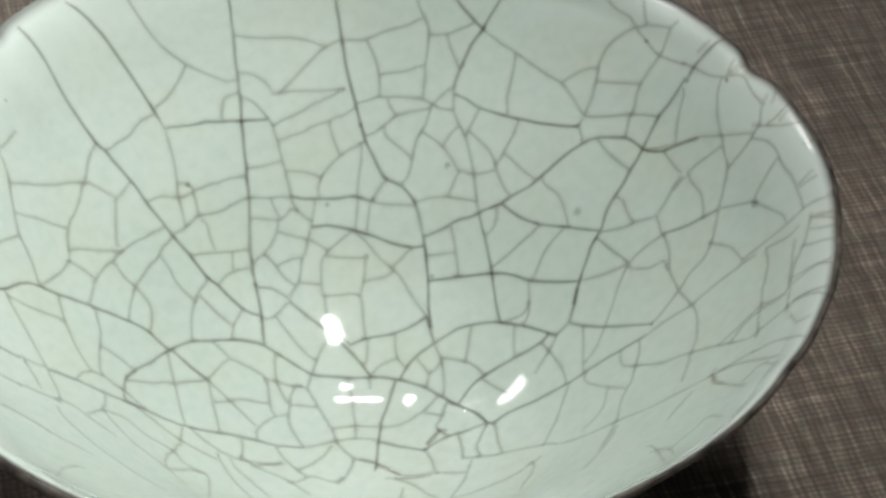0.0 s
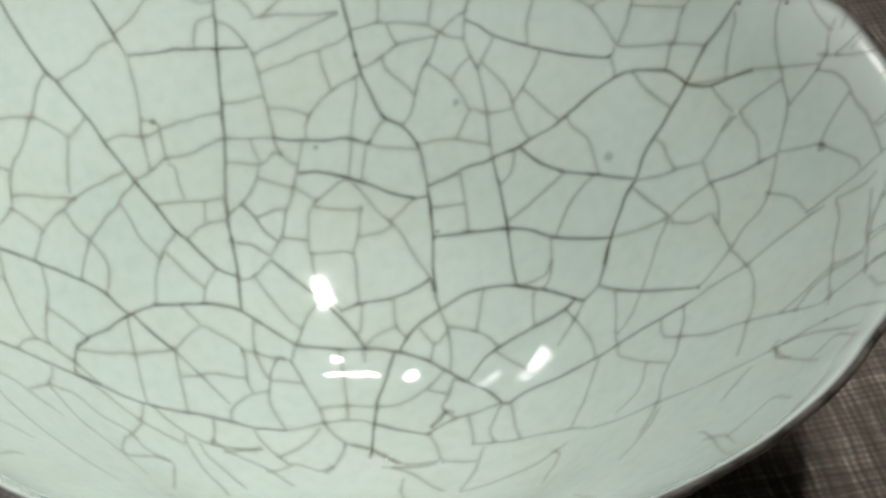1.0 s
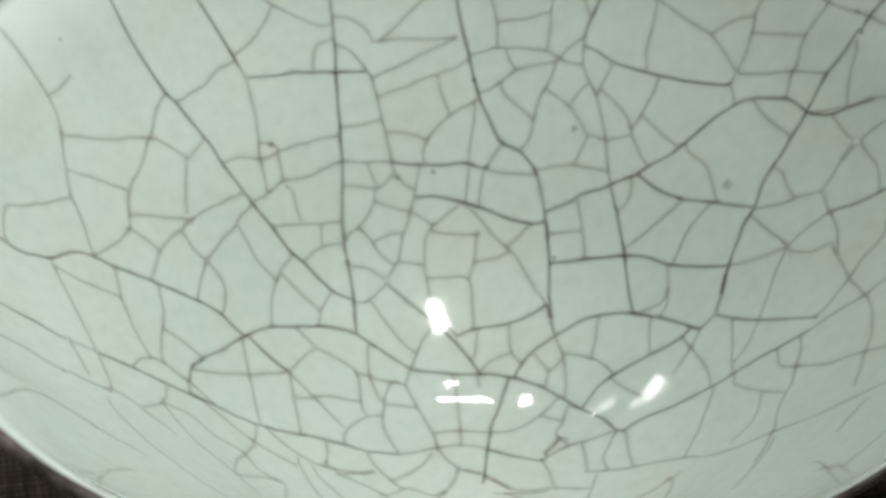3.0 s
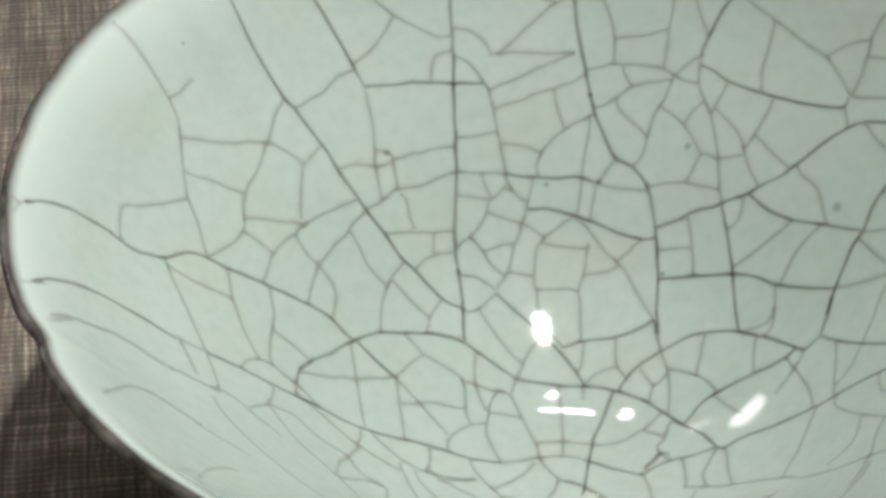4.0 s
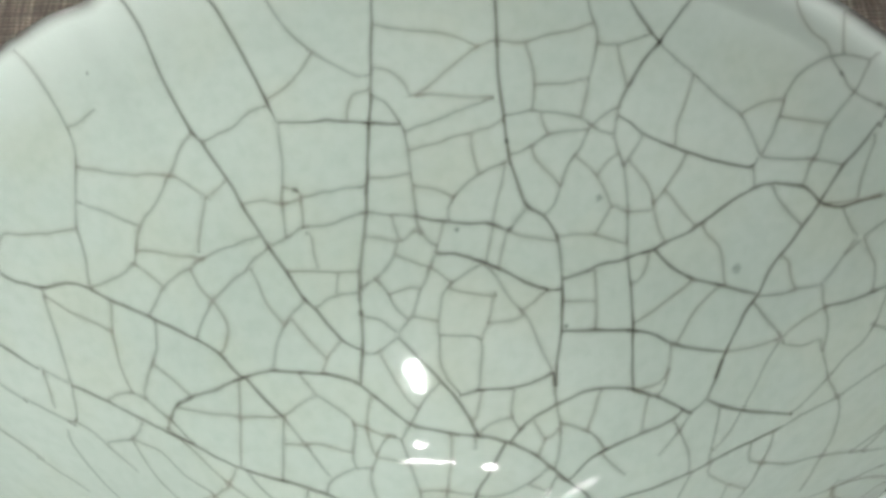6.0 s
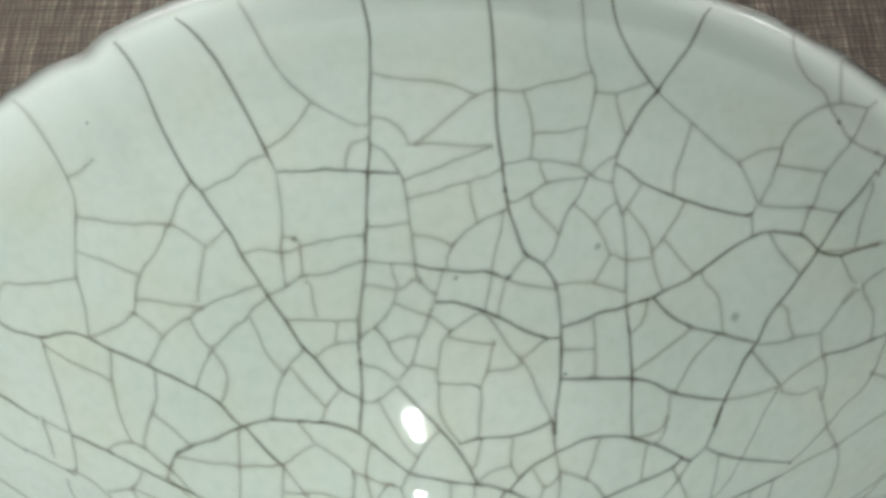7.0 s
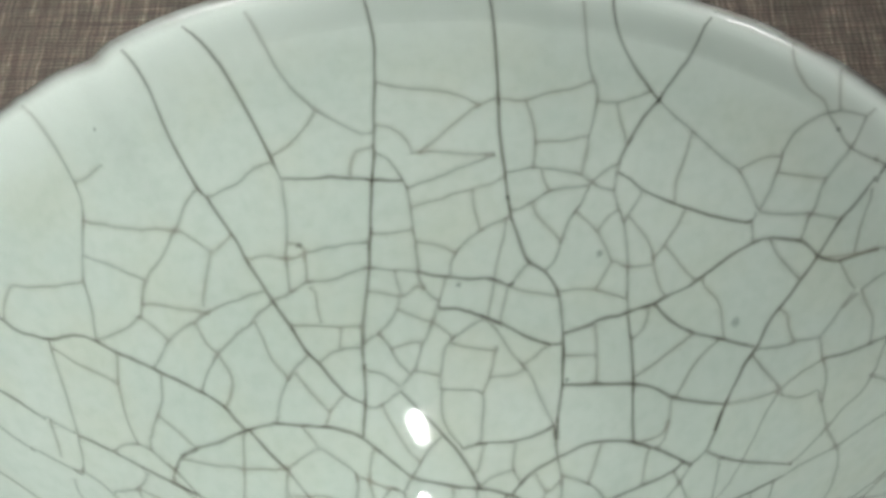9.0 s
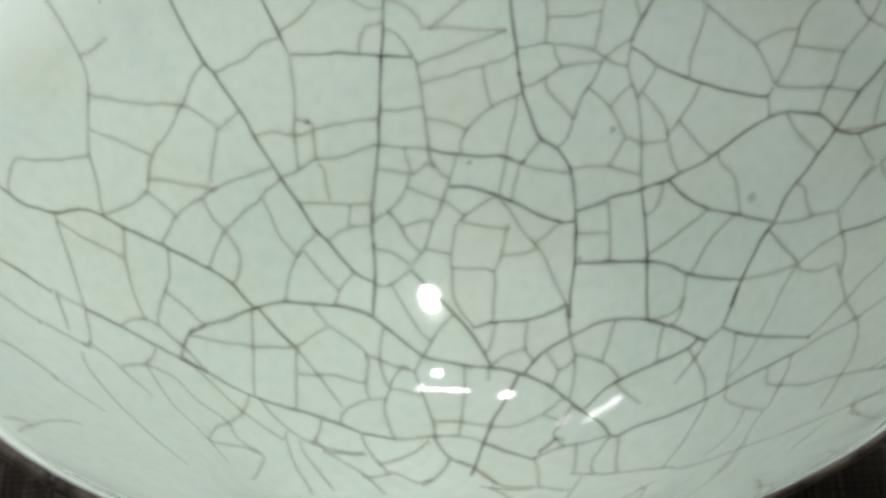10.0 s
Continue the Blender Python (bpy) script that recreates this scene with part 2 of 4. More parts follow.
ROSY, WARM, COOL, NEUTRAL = (1.0, 0.955, 0.962), (1.0, 0.93, 0.84), (0.91, 1.0, 0.99), (0.98, 0.99, 0.975)
C = (0, 0.01, 0.03)
lamp("ceiling_spot", (0.15, -0.10, 0.975), 0.05, 0.09, 1.55, (0.972, 0.997, 0.965), "small oval white ceiling spot lamp, switched on", "ELLIPSE", (-0.27, 0.06, 0.05), 30.5)
lamp("ceiling_downlight", (0.085, 0.22, 0.97), 0.09, 0.09, 3.6, ROSY, "small bright round ceiling downlight, switched on", "DISK")
lamp("tube_light", (0.015, 0.365, 0.93), 0.46, 0.06, 5.5, ROSY, "long white fluorescent tube light on the ceiling")
lamp("ceiling_panel", (-0.28, 0.37, 0.885), 0.16, 0.07, 3.4, ROSY, "small flat ceiling panel lamp, switched on")
lamp("wall_lamp", (-0.64, 0.59, 0.51), 0.46, 0.36, 7.2, ROSY, "bright white wall lamp of frosted glass", "ELLIPSE")
lamp("wall_panel", (-0.535, 0.56, 0.635), 0.22, 0.10, 0.9, ROSY, "flat rectangular panel lamp, switched on")
lamp("shelf_light", (-0.025, 0.825, 0.57), 0.26, 0.05, 0.55, WARM, "thin wall light strip, switched on")
# unseen fill, added on the near side to brighten the bowl's far wall
lamp("rear_fill_light", (0.41, -0.65, 0.64), 1.20, 0.06, 1.0, COOL, "long unseen fill lamp on the wall, added to brighten the bowl")
lamp("small_downlight", (-0.265, -0.25, 0.93), 0.07, 0.07, 0.13, NEUTRAL, "small round ceiling downlight, dimmed", "DISK")

# ---- table and cloth ----
table = new("table")
tagged(table, "dark wooden table under a brown linen cloth", "table")
part("tabletop", box(1.3, 1.1, 0.03, (0, 0.1, -0.0175), 0.004), WOOD, table)
for sx in (-0.58, 0.58):
    for sy in (-0.38, 0.58):
        part("leg", box(0.06, 0.06, 0.725, (sx, sy, -0.033 - 0.3625), 0.006), WOOD, table)


def cloth_sheet():
    """A thin cloth with soft unevenness that lies flat under the bowl."""
    bm = bmesh.new()
    n = 130
    grid = []
    for j in range(n + 1):
        row = []
        for i in range(n + 1):
            x, y = -0.62 + 1.24 * i / n, -0.42 + 1.04 * j / n
            far = min(1.0, max(0.0, (math.hypot(x, y) - 0.06) / 0.05))
            h = far * 0.0016 * (0.5 + 0.5 * noise.noise((x * 11, y * 11, 3.1))) + far * 0.0007 * noise.noise((x * 38, y * 38, 9.0))
            row.append(bm.verts.new((x, y, h + 0.0002)))
        grid.append(row)
    for j in range(n):
        for i in range(n):
            bm.faces.new((grid[j][i], grid[j][i + 1], grid[j + 1][i + 1], grid[j + 1][i]))
    return bm


cloth = mesh_object("tablecloth", cloth_sheet(), CLOTH)
solid = cloth.modifiers.new("thickness", "SOLIDIFY")
solid.thickness, solid.offset = 0.0012, -1
tagged(cloth, "coarse brown linen tablecloth with uneven slubby threads", "tablecloth")

# ---- the bowl ----
RADIUS, THICK = 0.085, 0.0042
NOTCHES = [(25.7, 1.0), (84.0, 1.0), (144.0, 1.1), (208.4, 0.7), (268.0, 0.2), (327.0, 0.25)]      # where the lobes of the mouth meet, degrees, and how deep


PROFILE = [0.00, 0.09, 0.36, 0.95, 2.04, 3.57, 5.39, 7.46, 9.76, 12.55, 16.06, 20.08, 24.18, 28.16, 31.99, 35.71, 39.36, 43.13, 47.24, 51.81, 56.83, 62.17, 67.61]      # height of the inner wall at every 4 mm of radius, mm


def hollow(rho):
    """Height of the inner wall over its lowest point at the radius rho."""
    u = min(rho / 0.004, 21.99)
    k = int(u)
    t = u - k
    p = [PROFILE[1]] + PROFILE + [2 * PROFILE[-1] - PROFILE[-2]]
    a, b, c, d = p[k:k + 4]
    return 0.0005 * (2 * b + (c - a) * t + (2 * a - 5 * b + 4 * c - d) * t * t + (3 * b - a - 3 * c + d) * t ** 3)


def lobe(theta, rho):
    """How far a lobe swells (1 at its middle) or draws in (0 at a notch)."""
    a = math.degrees(theta) % 360
    d, deep = min((min(abs(a - n), 360 - abs(a - n)), k) for n, k in NOTCHES)
    dent = deep * (math.exp(-(d / 2.6) ** 2) * 0.72 + math.exp(-(d / 9.0) ** 2) * 0.28)
    s = min(1.0, max(0.0, (rho - 0.058) / 0.027))
    return 1.0 - 0.026 * dent * s * s * (3 - 2 * s), dent * s ** 4


def inner(theta, rho):
    k, dent = lobe(theta, rho)
    return Vector((rho * k * math.cos(theta), rho * k * math.sin(theta), BOTTOM + hollow(rho) - 0.0011 * dent))


def inner_normal(theta, rho):
    e = 1e-4
    r = max(rho, 2e-4)
    du, dv = inner(theta, r + e) - inner(theta, r - e), inner(theta + 0.004, r) - inner(theta - 0.004, r)
    return du.cross(dv).normalized()


def lathe(rows, closed_start=False):
    """Rings of points, a ring being a function of theta, joined by quads."""
    steps = 480
    bm = bmesh.new()
    rings = []
    for ring in rows:
        rings.append([bm.verts.new(ring(2 * math.pi * i / steps)) for i in range(steps)])
    for a, b in zip(rings, rings[1:]):
        for i in range(steps):
            k = (i + 1) % steps
            bm.faces.new((a[i], a[k], b[k], b[i]))
    if closed_start:
        bm.faces.new(rings[0][::-1])
    bmesh.ops.recalc_face_normals(bm, faces=bm.faces)
    return bm


bowl = new("bowl")
tagged(bowl, "pale celadon porcelain bowl with dark crackle glaze and lobed rim", "bowl")
LIP = 0.0797
rhos = [0.0006] + [LIP * i / 84 for i in range(1, 85)]
bm = lathe([lambda th, r=r: inner(th, r) for r in rhos], True)
if sum((f.normal.z for f in bm.faces)) < 0:
    bmesh.ops.reverse_faces(bm, faces=bm.faces)
interior = part("interior_glaze", bm, GLAZE, bowl, "glossy pale green crackled glaze")


def lip_section(theta, u):
    """The flared mouth in section, flatter at the back: outward and upward from the end of the inner wall, u from 0 to 1 up to its crest, on to 2 over the edge. Metres."""
    if u <= 1:
        s = 1 - u
        f = math.exp(-((math.degrees(theta) % 360 - 82) / 48) ** 4)
        p = ((0, 0), (1.7 - 0.2 * f, 2.2 - 0.15 * f), (3.9 - 1.7 * f, 5.5 + 1.4 * f), (5.9, 6.0))
        k = (s ** 3, 3 * s * s * u, 3 * s * u * u, u ** 3)
        return sum(a * q[0] for a, q in zip(k, p)) / 1000, sum(a * q[1] for a, q in zip(k, p)) / 1000
    a = (u - 1) * math.pi * 0.95
    return (5.9 + 0.75 * math.sin(a) + 0.2 * (u - 1)) / 1000, (6.0 - 1.0 * (1 - math.cos(a))) / 1000


def lip_point(theta, u):
    base = inner(theta, LIP)
    out = Vector((math.cos(theta), math.sin(theta), 0))
    wob = 0.00022 * noise.noise((math.cos(theta) * 9, math.sin(theta) * 9, 0.3)) + 0.00007 * noise.noise((math.cos(theta) * 60, math.sin(theta) * 60, 2.0))
    r, z = lip_section(theta, u)
    tall = (0.0009 * math.exp(-((math.degrees(theta) - 92) / 50) ** 2) + 0.0006 * math.exp(-((math.degrees(theta) - 138) / 30) ** 2)) * u
    slim = 0.0010 * math.exp(-(((math.degrees(theta) % 360) - 312) / 42) ** 2) * u
    return base + out * (r + wob * u + 0.7 * tall - slim) + Vector((0, 0, z + 0.6 * wob * u + tall))


bm = lathe([lambda th, u=0.055 * i: lip_point(th, u) for i in range(11)])
part("flared_lip", bm, GLAZE, interior)
bm = lathe([lambda th, u=0.55 + 1.45 * i / 20: lip_point(th, u) for i in range(21)])
rim = part("rim", bm, RIM, bowl, "rounded brownish rim edge with its near-side shade painted in")


def brown_and_shade(step, degrees):
    """How brown the rim's edge is: the shaded near side more, the bright back less, so light and shade are put into the
    colour.
    """
    near, back = math.exp(-((degrees - 270) / 70) ** 2), math.exp(-((degrees - 105) / 60) ** 2)
    return min(1.0, max(0.0, (0.0725 * step - 0.16 + 0.03 * near) / 0.26)) ** 1.3 * (1 - 0.55 * back)


rim.data.attributes.new("brown_and_shade", "FLOAT", "POINT").data.foreach_set("value", [brown_and_shade(i, k * 0.75) for i in range(21) for k in range(480)])


def outer(theta, rho):
    k, dent = lobe(theta, rho)
    edge = lip_point(theta, 2)
    s = rho / LIP
    r = rho * k + (math.hypot(edge.x, edge.y) - LIP * k) + 0.0012 * (1 - s) * 4 * s
    z = BOTTOM + hollow(rho) - 0.0011 * dent - (1 - s) * 0.006
    return Vector((r * math.cos(theta), r * math.sin(theta), z + (edge.z - (BOTTOM + hollow(LIP) - 0.0011 * lobe(theta, LIP)[1])) * s))


FOOT = 0.026
bm = lathe([lambda th, r=LIP - (LIP - FOOT) * i / 40: outer(th, r) for i in range(41)])
part("outer_wall", bm, GLAZE, bowl, "outer wall in the same pale green glaze")
foot_top = outer(0, FOOT).z


def ring_foot(r, z):
    return lambda th: Vector((r * math.cos(th), r * math.sin(th), z))


fr = math.hypot(*outer(0, FOOT).xy)
bm = lathe([ring_foot(fr, foot_top), ring_foot(fr - 0.001, 0.0026), ring_foot(fr - 0.002, 0.0014), ring_foot(fr - 0.0045, 0.0014),
            ring_foot(fr - 0.0055, 0.004), ring_foot(fr - 0.006, 0.0065), ring_foot(0.0006, 0.0068)])
part("foot_ring", bm, CLAY, bowl, "bare brown clay foot ring")


# ---- crackle lines in the glaze ----
def on_wall(x, y):
    """The point of the inner wall over the plan position, with its normal."""
    theta, r = math.atan2(y, x), math.hypot(x, y)
    rho = r
    for _ in range(4):
        rho = r / lobe(theta, rho)[0]
    if rho < LIP:
        return inner(theta, rho), inner_normal(theta, rho)
    u = min(1.0, (rho - LIP) / 0.0059)
    d = lip_point(theta, min(1.0, u + 0.02)) - lip_point(theta, max(0.0, u - 0.02))
    return lip_point(theta, u), d.cross(lip_point(theta + 0.004, u) - lip_point(theta - 0.004, u)).normalized()


def spline(points, step=0.0008):
    """A smooth run through the points of a crack (plan position in metres)."""
    pts = [Vector(p) for p in points]
    pts = [2 * pts[0] - pts[1]] + pts + [2 * pts[-1] - pts[-2]]
    run = []
    for a, b, c, d in zip(pts, pts[1:], pts[2:], pts[3:]):
        n = max(2, int((c - b).length / step))
        for i in range(n):
            t = i / n
            run.append(0.5 * (2 * b + (c - a) * t + (2 * a - 5 * b + 4 * c - d) * t * t + (3 * b - a - 3 * c + d) * t ** 3))
    run.append(pts[-2])
    return run


def crack(grade, *plan):
    """A craze line of the glaze: a narrow stain that follows the wall, 0.05 mm proud of it. Plan positions in millimetres."""
    mat, half = CRACKS[grade]
    run = spline([(x / 1000, y / 1000) for x, y in plan])
    verts, faces, depth = [], [], []
    seed = plan[0][0] * 0.37 + plan[-1][1]
    for i, p in enumerate(run):
        a, b = run[max(0, i - 1)], run[min(len(run) - 1, i + 1)]
        j = 0.00020 * noise.noise((p.x * 330, p.y * 330, seed)) + 0.00010 * noise.noise((p.x * 1100, p.y * 1100, seed))
        at, n = on_wall(p.x + j, p.y - j)
        ahead = on_wall(b.x, b.y)[0] - on_wall(a.x, a.y)[0]
        side = n.cross(ahead).normalized()
        w = half * (1 + 0.40 * noise.noise((p.x * 260, p.y * 260, seed + 5)))
        at = at + n * 0.00005
        verts += [at - side * w, at, at + side * w]
        depth += [0.0, min(1.0, 0.88 + 0.06 * min(i, len(run) - 1 - i)), 0.0]
        if i:
            k = 3 * i
            faces += [(k - 3, k - 2, k + 1, k), (k - 2, k - 1, k + 2, k + 1)]
    me = bpy.data.meshes.new("crack")
    me.from_pydata(verts, [], faces)
    me.materials.append(mat)
    me.attributes.new("depth", "FLOAT", "POINT").data.foreach_set("value", depth)
    me.shade_smooth()
    ob = new("crack", me)
    ob.parent = interior
    return ob


def speck(x, y, size, squash=1.0):
    """A small iron spot under the glaze, fading out at its uneven edge."""
    at, n = on_wall(x / 1000, y / 1000)
    across = n.cross(Vector((0, 0, 1))).normalized()
    up = n.cross(across)
    verts, faces, depth = [at + n * 0.00006], [], [1.0]
    for k, fade in ((0.45, 0.8), (1.0, 0.0)):
        for i in range(16):
            a = 2 * math.pi * i / 16
            r = k * 1.9 * size / 1000 * (1 + 0.45 * noise.noise((math.cos(a) * 1.3, math.sin(a) * 1.3, x)))
            verts.append(at + n * 0.00006 + across * r * math.cos(a) + up * r * squash * math.sin(a))
            depth.append(fade)
    for i in range(16):
        j = (i + 1) % 16
        faces += [(0, 1 + i, 1 + j), (1 + i, 17 + i, 17 + j, 1 + j)]
    me = bpy.data.meshes.new("iron_speck")
    me.from_pydata(verts, [], faces)
    me.materials.append(SPECK)
    me.attributes.new("depth", "FLOAT", "POINT").data.foreach_set("value", depth)
    me.shade_smooth()
    new("iron_speck", me).parent = interior


for spot in ((43.6, 33.0, 0.6), (73.7, 10.7, 0.6), (-33.1, 43.8, 0.4), (15.2, 34.2, 0.3), (-5.5, 46.4, 0.4), (18.8, 50.0, 0.45), (-66.3, 41.0, 0.25), (58, 54.4, 0.34), (71.4, 37.1, 0.34), (3.7, 47.1, 0.34), (26.8, 69, 0.34), (1.6, 58.1, 0.3)):
    speck(*spot)

crack(3, (-64, 53.8), (-62, 53.2), (-59.5, 51.9), (-56.7, 49), (-54, 46.6), (-50.2, 43.7), (-48.7, 43.2), (-46.6, 41.8), (-42.8, 39.4), (-41.1, 37.7), (-37.9, 35.6), (-36, 34.2), (-32.6, 32.3), (-30, 30.5), (-27.5, 29.7), (-24.9, 28.4), (-22.1, 27.3), (-19.2, 27))
crack(3, (-55.6, 62.4), (-52.3, 62.5), (-49.4, 61.6), (-46.2, 59.6), (-43, 57.1), (-39.5, 53.8), (-37.4, 51.6))
crack(2, (-37.4, 51.6), (-36.3, 48.6), (-35.5, 45.6), (-34.9, 41.4), (-34.3, 39.6), (-33.5, 36.8))
crack(2, (-46.4, 69.3), (-43.6, 67.9), (-40.4, 65.6), (-37.2, 64), (-33.1, 63), (-29.1, 62.6), (-26.1, 62.4), (-23, 63))
crack(3, (-27.8, 78.9), (-26.2, 77.3), (-24.8, 74.8), (-24.1, 72.4), (-23.7, 69.1), (-23.1, 64.2), (-22.5, 60.5), (-22.3, 56.7), (-22, 52.9), (-21.5, 48.4), (-21.1, 45.2))
crack(3, (-21.1, 45.2), (-21.1, 41.9), (-21, 38.2), (-20.7, 34.6), (-20.1, 32))
crack(3, (-5.7, 84.7), (-4.9, 82.4), (-4, 80.1), (-2.8, 75.8), (-2, 71.8), (-1.2, 67.6), (-0.2, 64), (0.6, 61.4), (1.6, 58.1), (2.4, 55.9), (3.7, 53.8), (6.1, 50.2), (9.3, 48.7), (11.6, 46.5), (12.7, 44.3), (13.5, 41.4))
crack(3, (13.5, 41.4), (13.9, 38.5), (14.4, 33.5), (14.4, 28.9), (14.4, 25.2))
crack(2, (11.9, 83.7), (12.3, 80.7), (13, 77.7), (13.9, 74.4), (15.8, 71.6), (15.6, 68.9), (15, 65.7))
crack(1, (15, 65.7), (14.8, 63.9), (14.2, 60.9))
crack(3, (17.3, 83), (17.9, 79.7), (19.1, 77.1), (22, 73.6), (25.3, 70.4), (26.7, 69))
crack(2, (26.7, 69), (30.2, 66.1), (33.4, 63.6), (38.7, 58.8), (41.8, 56), (44, 52.5), (45.7, 49))
crack(3, (35.6, 77), (33.5, 74.8), (30.4, 72), (26.7, 69), (24.2, 67.2), (21.7, 63.9), (20.8, 61.6))
crack(3, (20.6, 60.7), (23.2, 59.2), (25.4, 57.5), (30.6, 54.7), (33.6, 53.2), (40.6, 49.6), (44.5, 47.8), (45.5, 48.9))
crack(2, (0.6, 61.4), (3.1, 61.7), (6, 62.1), (10.1, 61.9), (14.2, 60.9), (16.3, 59.8), (17.9, 58.9), (20.4, 58.2))
crack(2, (20.4, 58.2), (21.1, 56.4), (22.4, 53.9), (23.6, 50), (24.2, 46.1), (24.8, 41.1))
crack(3, (24.8, 41.1), (26.1, 36), (26.9, 31.1), (27.5, 26), (28.1, 21.5))
crack(2, (16.3, 59.8), (18.6, 61.1), (20.8, 61.6), (20.6, 60.4), (20.4, 58.2))
crack(2, (16.3, 59.8), (14.7, 57.1), (12.9, 55), (11.8, 52.2), (11.1, 50), (9.5, 48.7))
crack(3, (13.6, 40.6), (17.2, 40.8), (20.6, 41.3), (24.8, 41.1), (29.3, 41.1), (32.1, 41.4), (36.3, 42.1), (41.2, 43.6), (45.7, 44.4), (48.5, 43.9))
crack(3, (48.5, 43.9), (53.2, 41.2), (55.2, 38.9), (56.2, 37.3), (58.1, 35.6), (59.9, 34.4), (62.6, 33.4), (65.9, 31.4))
crack(3, (29.3, 41.1), (32.5, 37.7), (36.6, 34.5), (41.5, 31.4), (47.3, 27.2))
crack(2, (47.4, 26.8), (52, 24.7), (54.6, 24.1), (57.7, 22.7))
crack(3, (64.6, 44.1), (61.9, 42.4), (59.4, 41), (57.4, 38.6), (56.2, 37.1), (53.8, 34.7), (51.3, 32.3), (48.9, 29.9), (47.4, 27), (45.8, 25.2), (44.2, 22.3), (43.1, 20.2), (41.9, 16.4))
crack(2, (57.7, 22.7), (59.7, 24.7), (62.5, 27.4))
crack(2, (59.9, 34.4), (61.5, 29.9), (62.8, 27.6))
crack(2, (48, 44.1), (49.7, 40.7), (53.8, 34.7))
crack(2, (46.8, 26.3), (49.6, 21.5), (51.7, 17.8), (52.4, 15.7))
crack(2, (57.7, 22.7), (58.3, 18.6), (59.2, 13.7), (58.6, 9.7))
crack(3, (58.5, 18.4), (62.7, 16.8), (67.9, 15.6))
crack(2, (45.7, 49), (47.4, 51.2), (48.5, 53.9), (49.2, 55.8), (50.8, 57.3), (53.5, 57.9), (56.2, 57.4), (58.9, 56.3), (62.6, 53.5))
crack(1, (49.2, 55.2), (45.5, 56.4), (41.8, 56))
crack(2, (56.2, 57.4), (58.3, 53.8), (60.3, 50.7), (64.8, 46.1))
crack(2, (64.2, 53.5), (62.6, 53.4), (60.3, 50.7), (57.8, 49.5), (56.2, 48), (55.1, 45.3), (54.3, 44.1), (53.2, 41.2))
crack(2, (45.8, 48.8), (50.1, 46.7), (54.7, 44.5), (59.6, 41.1))
crack(2, (44.7, 48), (45.3, 44.3))
crack(1, (49.5, 69.3), (50, 66.5), (52.5, 62.4), (55.5, 59.3), (56.2, 57.4))
crack(1, (57.7, 62.7), (58.2, 57.6), (58.4, 56.6))
crack(1, (33.1, 63.8), (32.3, 60.5), (31.2, 57.7), (31.1, 54.6))
crack(2, (25.4, 57.3), (23.3, 54.6), (22.5, 53.6))
crack(1, (23.3, 54.4), (27.3, 50), (28.6, 46.6), (30, 43.2), (31.1, 41.5))
crack(1, (33.3, 53.3), (31.5, 50.6), (29.4, 48.4), (28, 47.5))
crack(1, (30, 49), (31.4, 47.5), (33.6, 44.9), (36.1, 42.1))
crack(1, (37.2, 42.4), (37.8, 40.7), (40.5, 37.2), (42, 31))
crack(1, (36.6, 34.5), (33, 33.2), (28.4, 32.2), (26.8, 32))
crack(1, (41.1, 31.7), (37.2, 29.5), (34.7, 25.8))
crack(3, (14.4, 33.5), (19.7, 32.8), (27, 30.9), (30.7, 29), (33.8, 26.4), (38.7, 23.1), (43.1, 20.2))
crack(1, (19.2, 40.9), (19.9, 37.5), (20.4, 32.6))
crack(1, (14, 37.7), (19.8, 36.8))
crack(1, (13.8, 56.1), (17, 53.9), (19.3, 51.4), (21.1, 48.5))
crack(1, (18.7, 45.2), (21.1, 48.5), (24, 47.3), (28.6, 46.6))
crack(1, (11.8, 46.1), (18.1, 45.4), (24.5, 43))
crack(2, (2.3, 56.3), (5.7, 57.5), (9, 58.9), (12.4, 59.3), (15.9, 59.3))
crack(1, (7.1, 61.9), (7.8, 60.4), (9, 58.9))
crack(1, (6.3, 57.8), (6.9, 56), (10.1, 53.7), (11.8, 52.2))
crack(2, (2.4, 55.9), (-0.9, 54.3), (-3.7, 53), (-6, 50.9), (-7.2, 48.7), (-7, 47.2))
crack(2, (-16.3, 57), (-11.6, 59.3), (-6.9, 61.5), (-3.1, 62.9), (-1.2, 63.6))
crack(1, (-15.3, 54.8), (-10.3, 56.6), (-6.5, 58.2), (-1.7, 59.8), (0.7, 61))
crack(3, (-37.2, 51.7), (-32.7, 53.7), (-28, 55.4), (-22.3, 56.8), (-16.9, 57.8))
crack(2, (-22.5, 60.5), (-20.3, 60.3), (-18.1, 58.9), (-16.4, 57.3), (-15.2, 54.5), (-14, 51.1), (-13.1, 48.3), (-12.2, 45.7), (-10, 44.3), (-8.5, 44.1))
crack(1, (-21.6, 49.6), (-16.5, 51.1), (-14.4, 52.1))
crack(2, (-32, 43.1), (-27.5, 45.8), (-21.6, 48.6))
crack(1, (-41.1, 37.7), (-38.2, 39.8), (-34.8, 41.1), (-32, 42.9))
crack(1, (-35.2, 43.3), (-32.6, 43.8), (-32, 43.1), (-30.9, 39.2))
crack(2, (-36, 34.4), (-34.6, 35.7), (-31.3, 39), (-26.9, 41.6), (-23.4, 44.1), (-21.1, 45.3), (-17.7, 45.9), (-12.9, 46.8))
crack(3, (-12.9, 46.8), (-7.9, 47.1), (-3, 47.5), (0.5, 47.6), (3.6, 46.7))
crack(1, (3.6, 46.7), (8.2, 46), (12.2, 45.3))
crack(1, (0.5, 47.6), (1, 50.8), (1.7, 53.7), (1.7, 55.5))
crack(2, (3.6, 46.7), (4.9, 48.5), (6.7, 49.9))
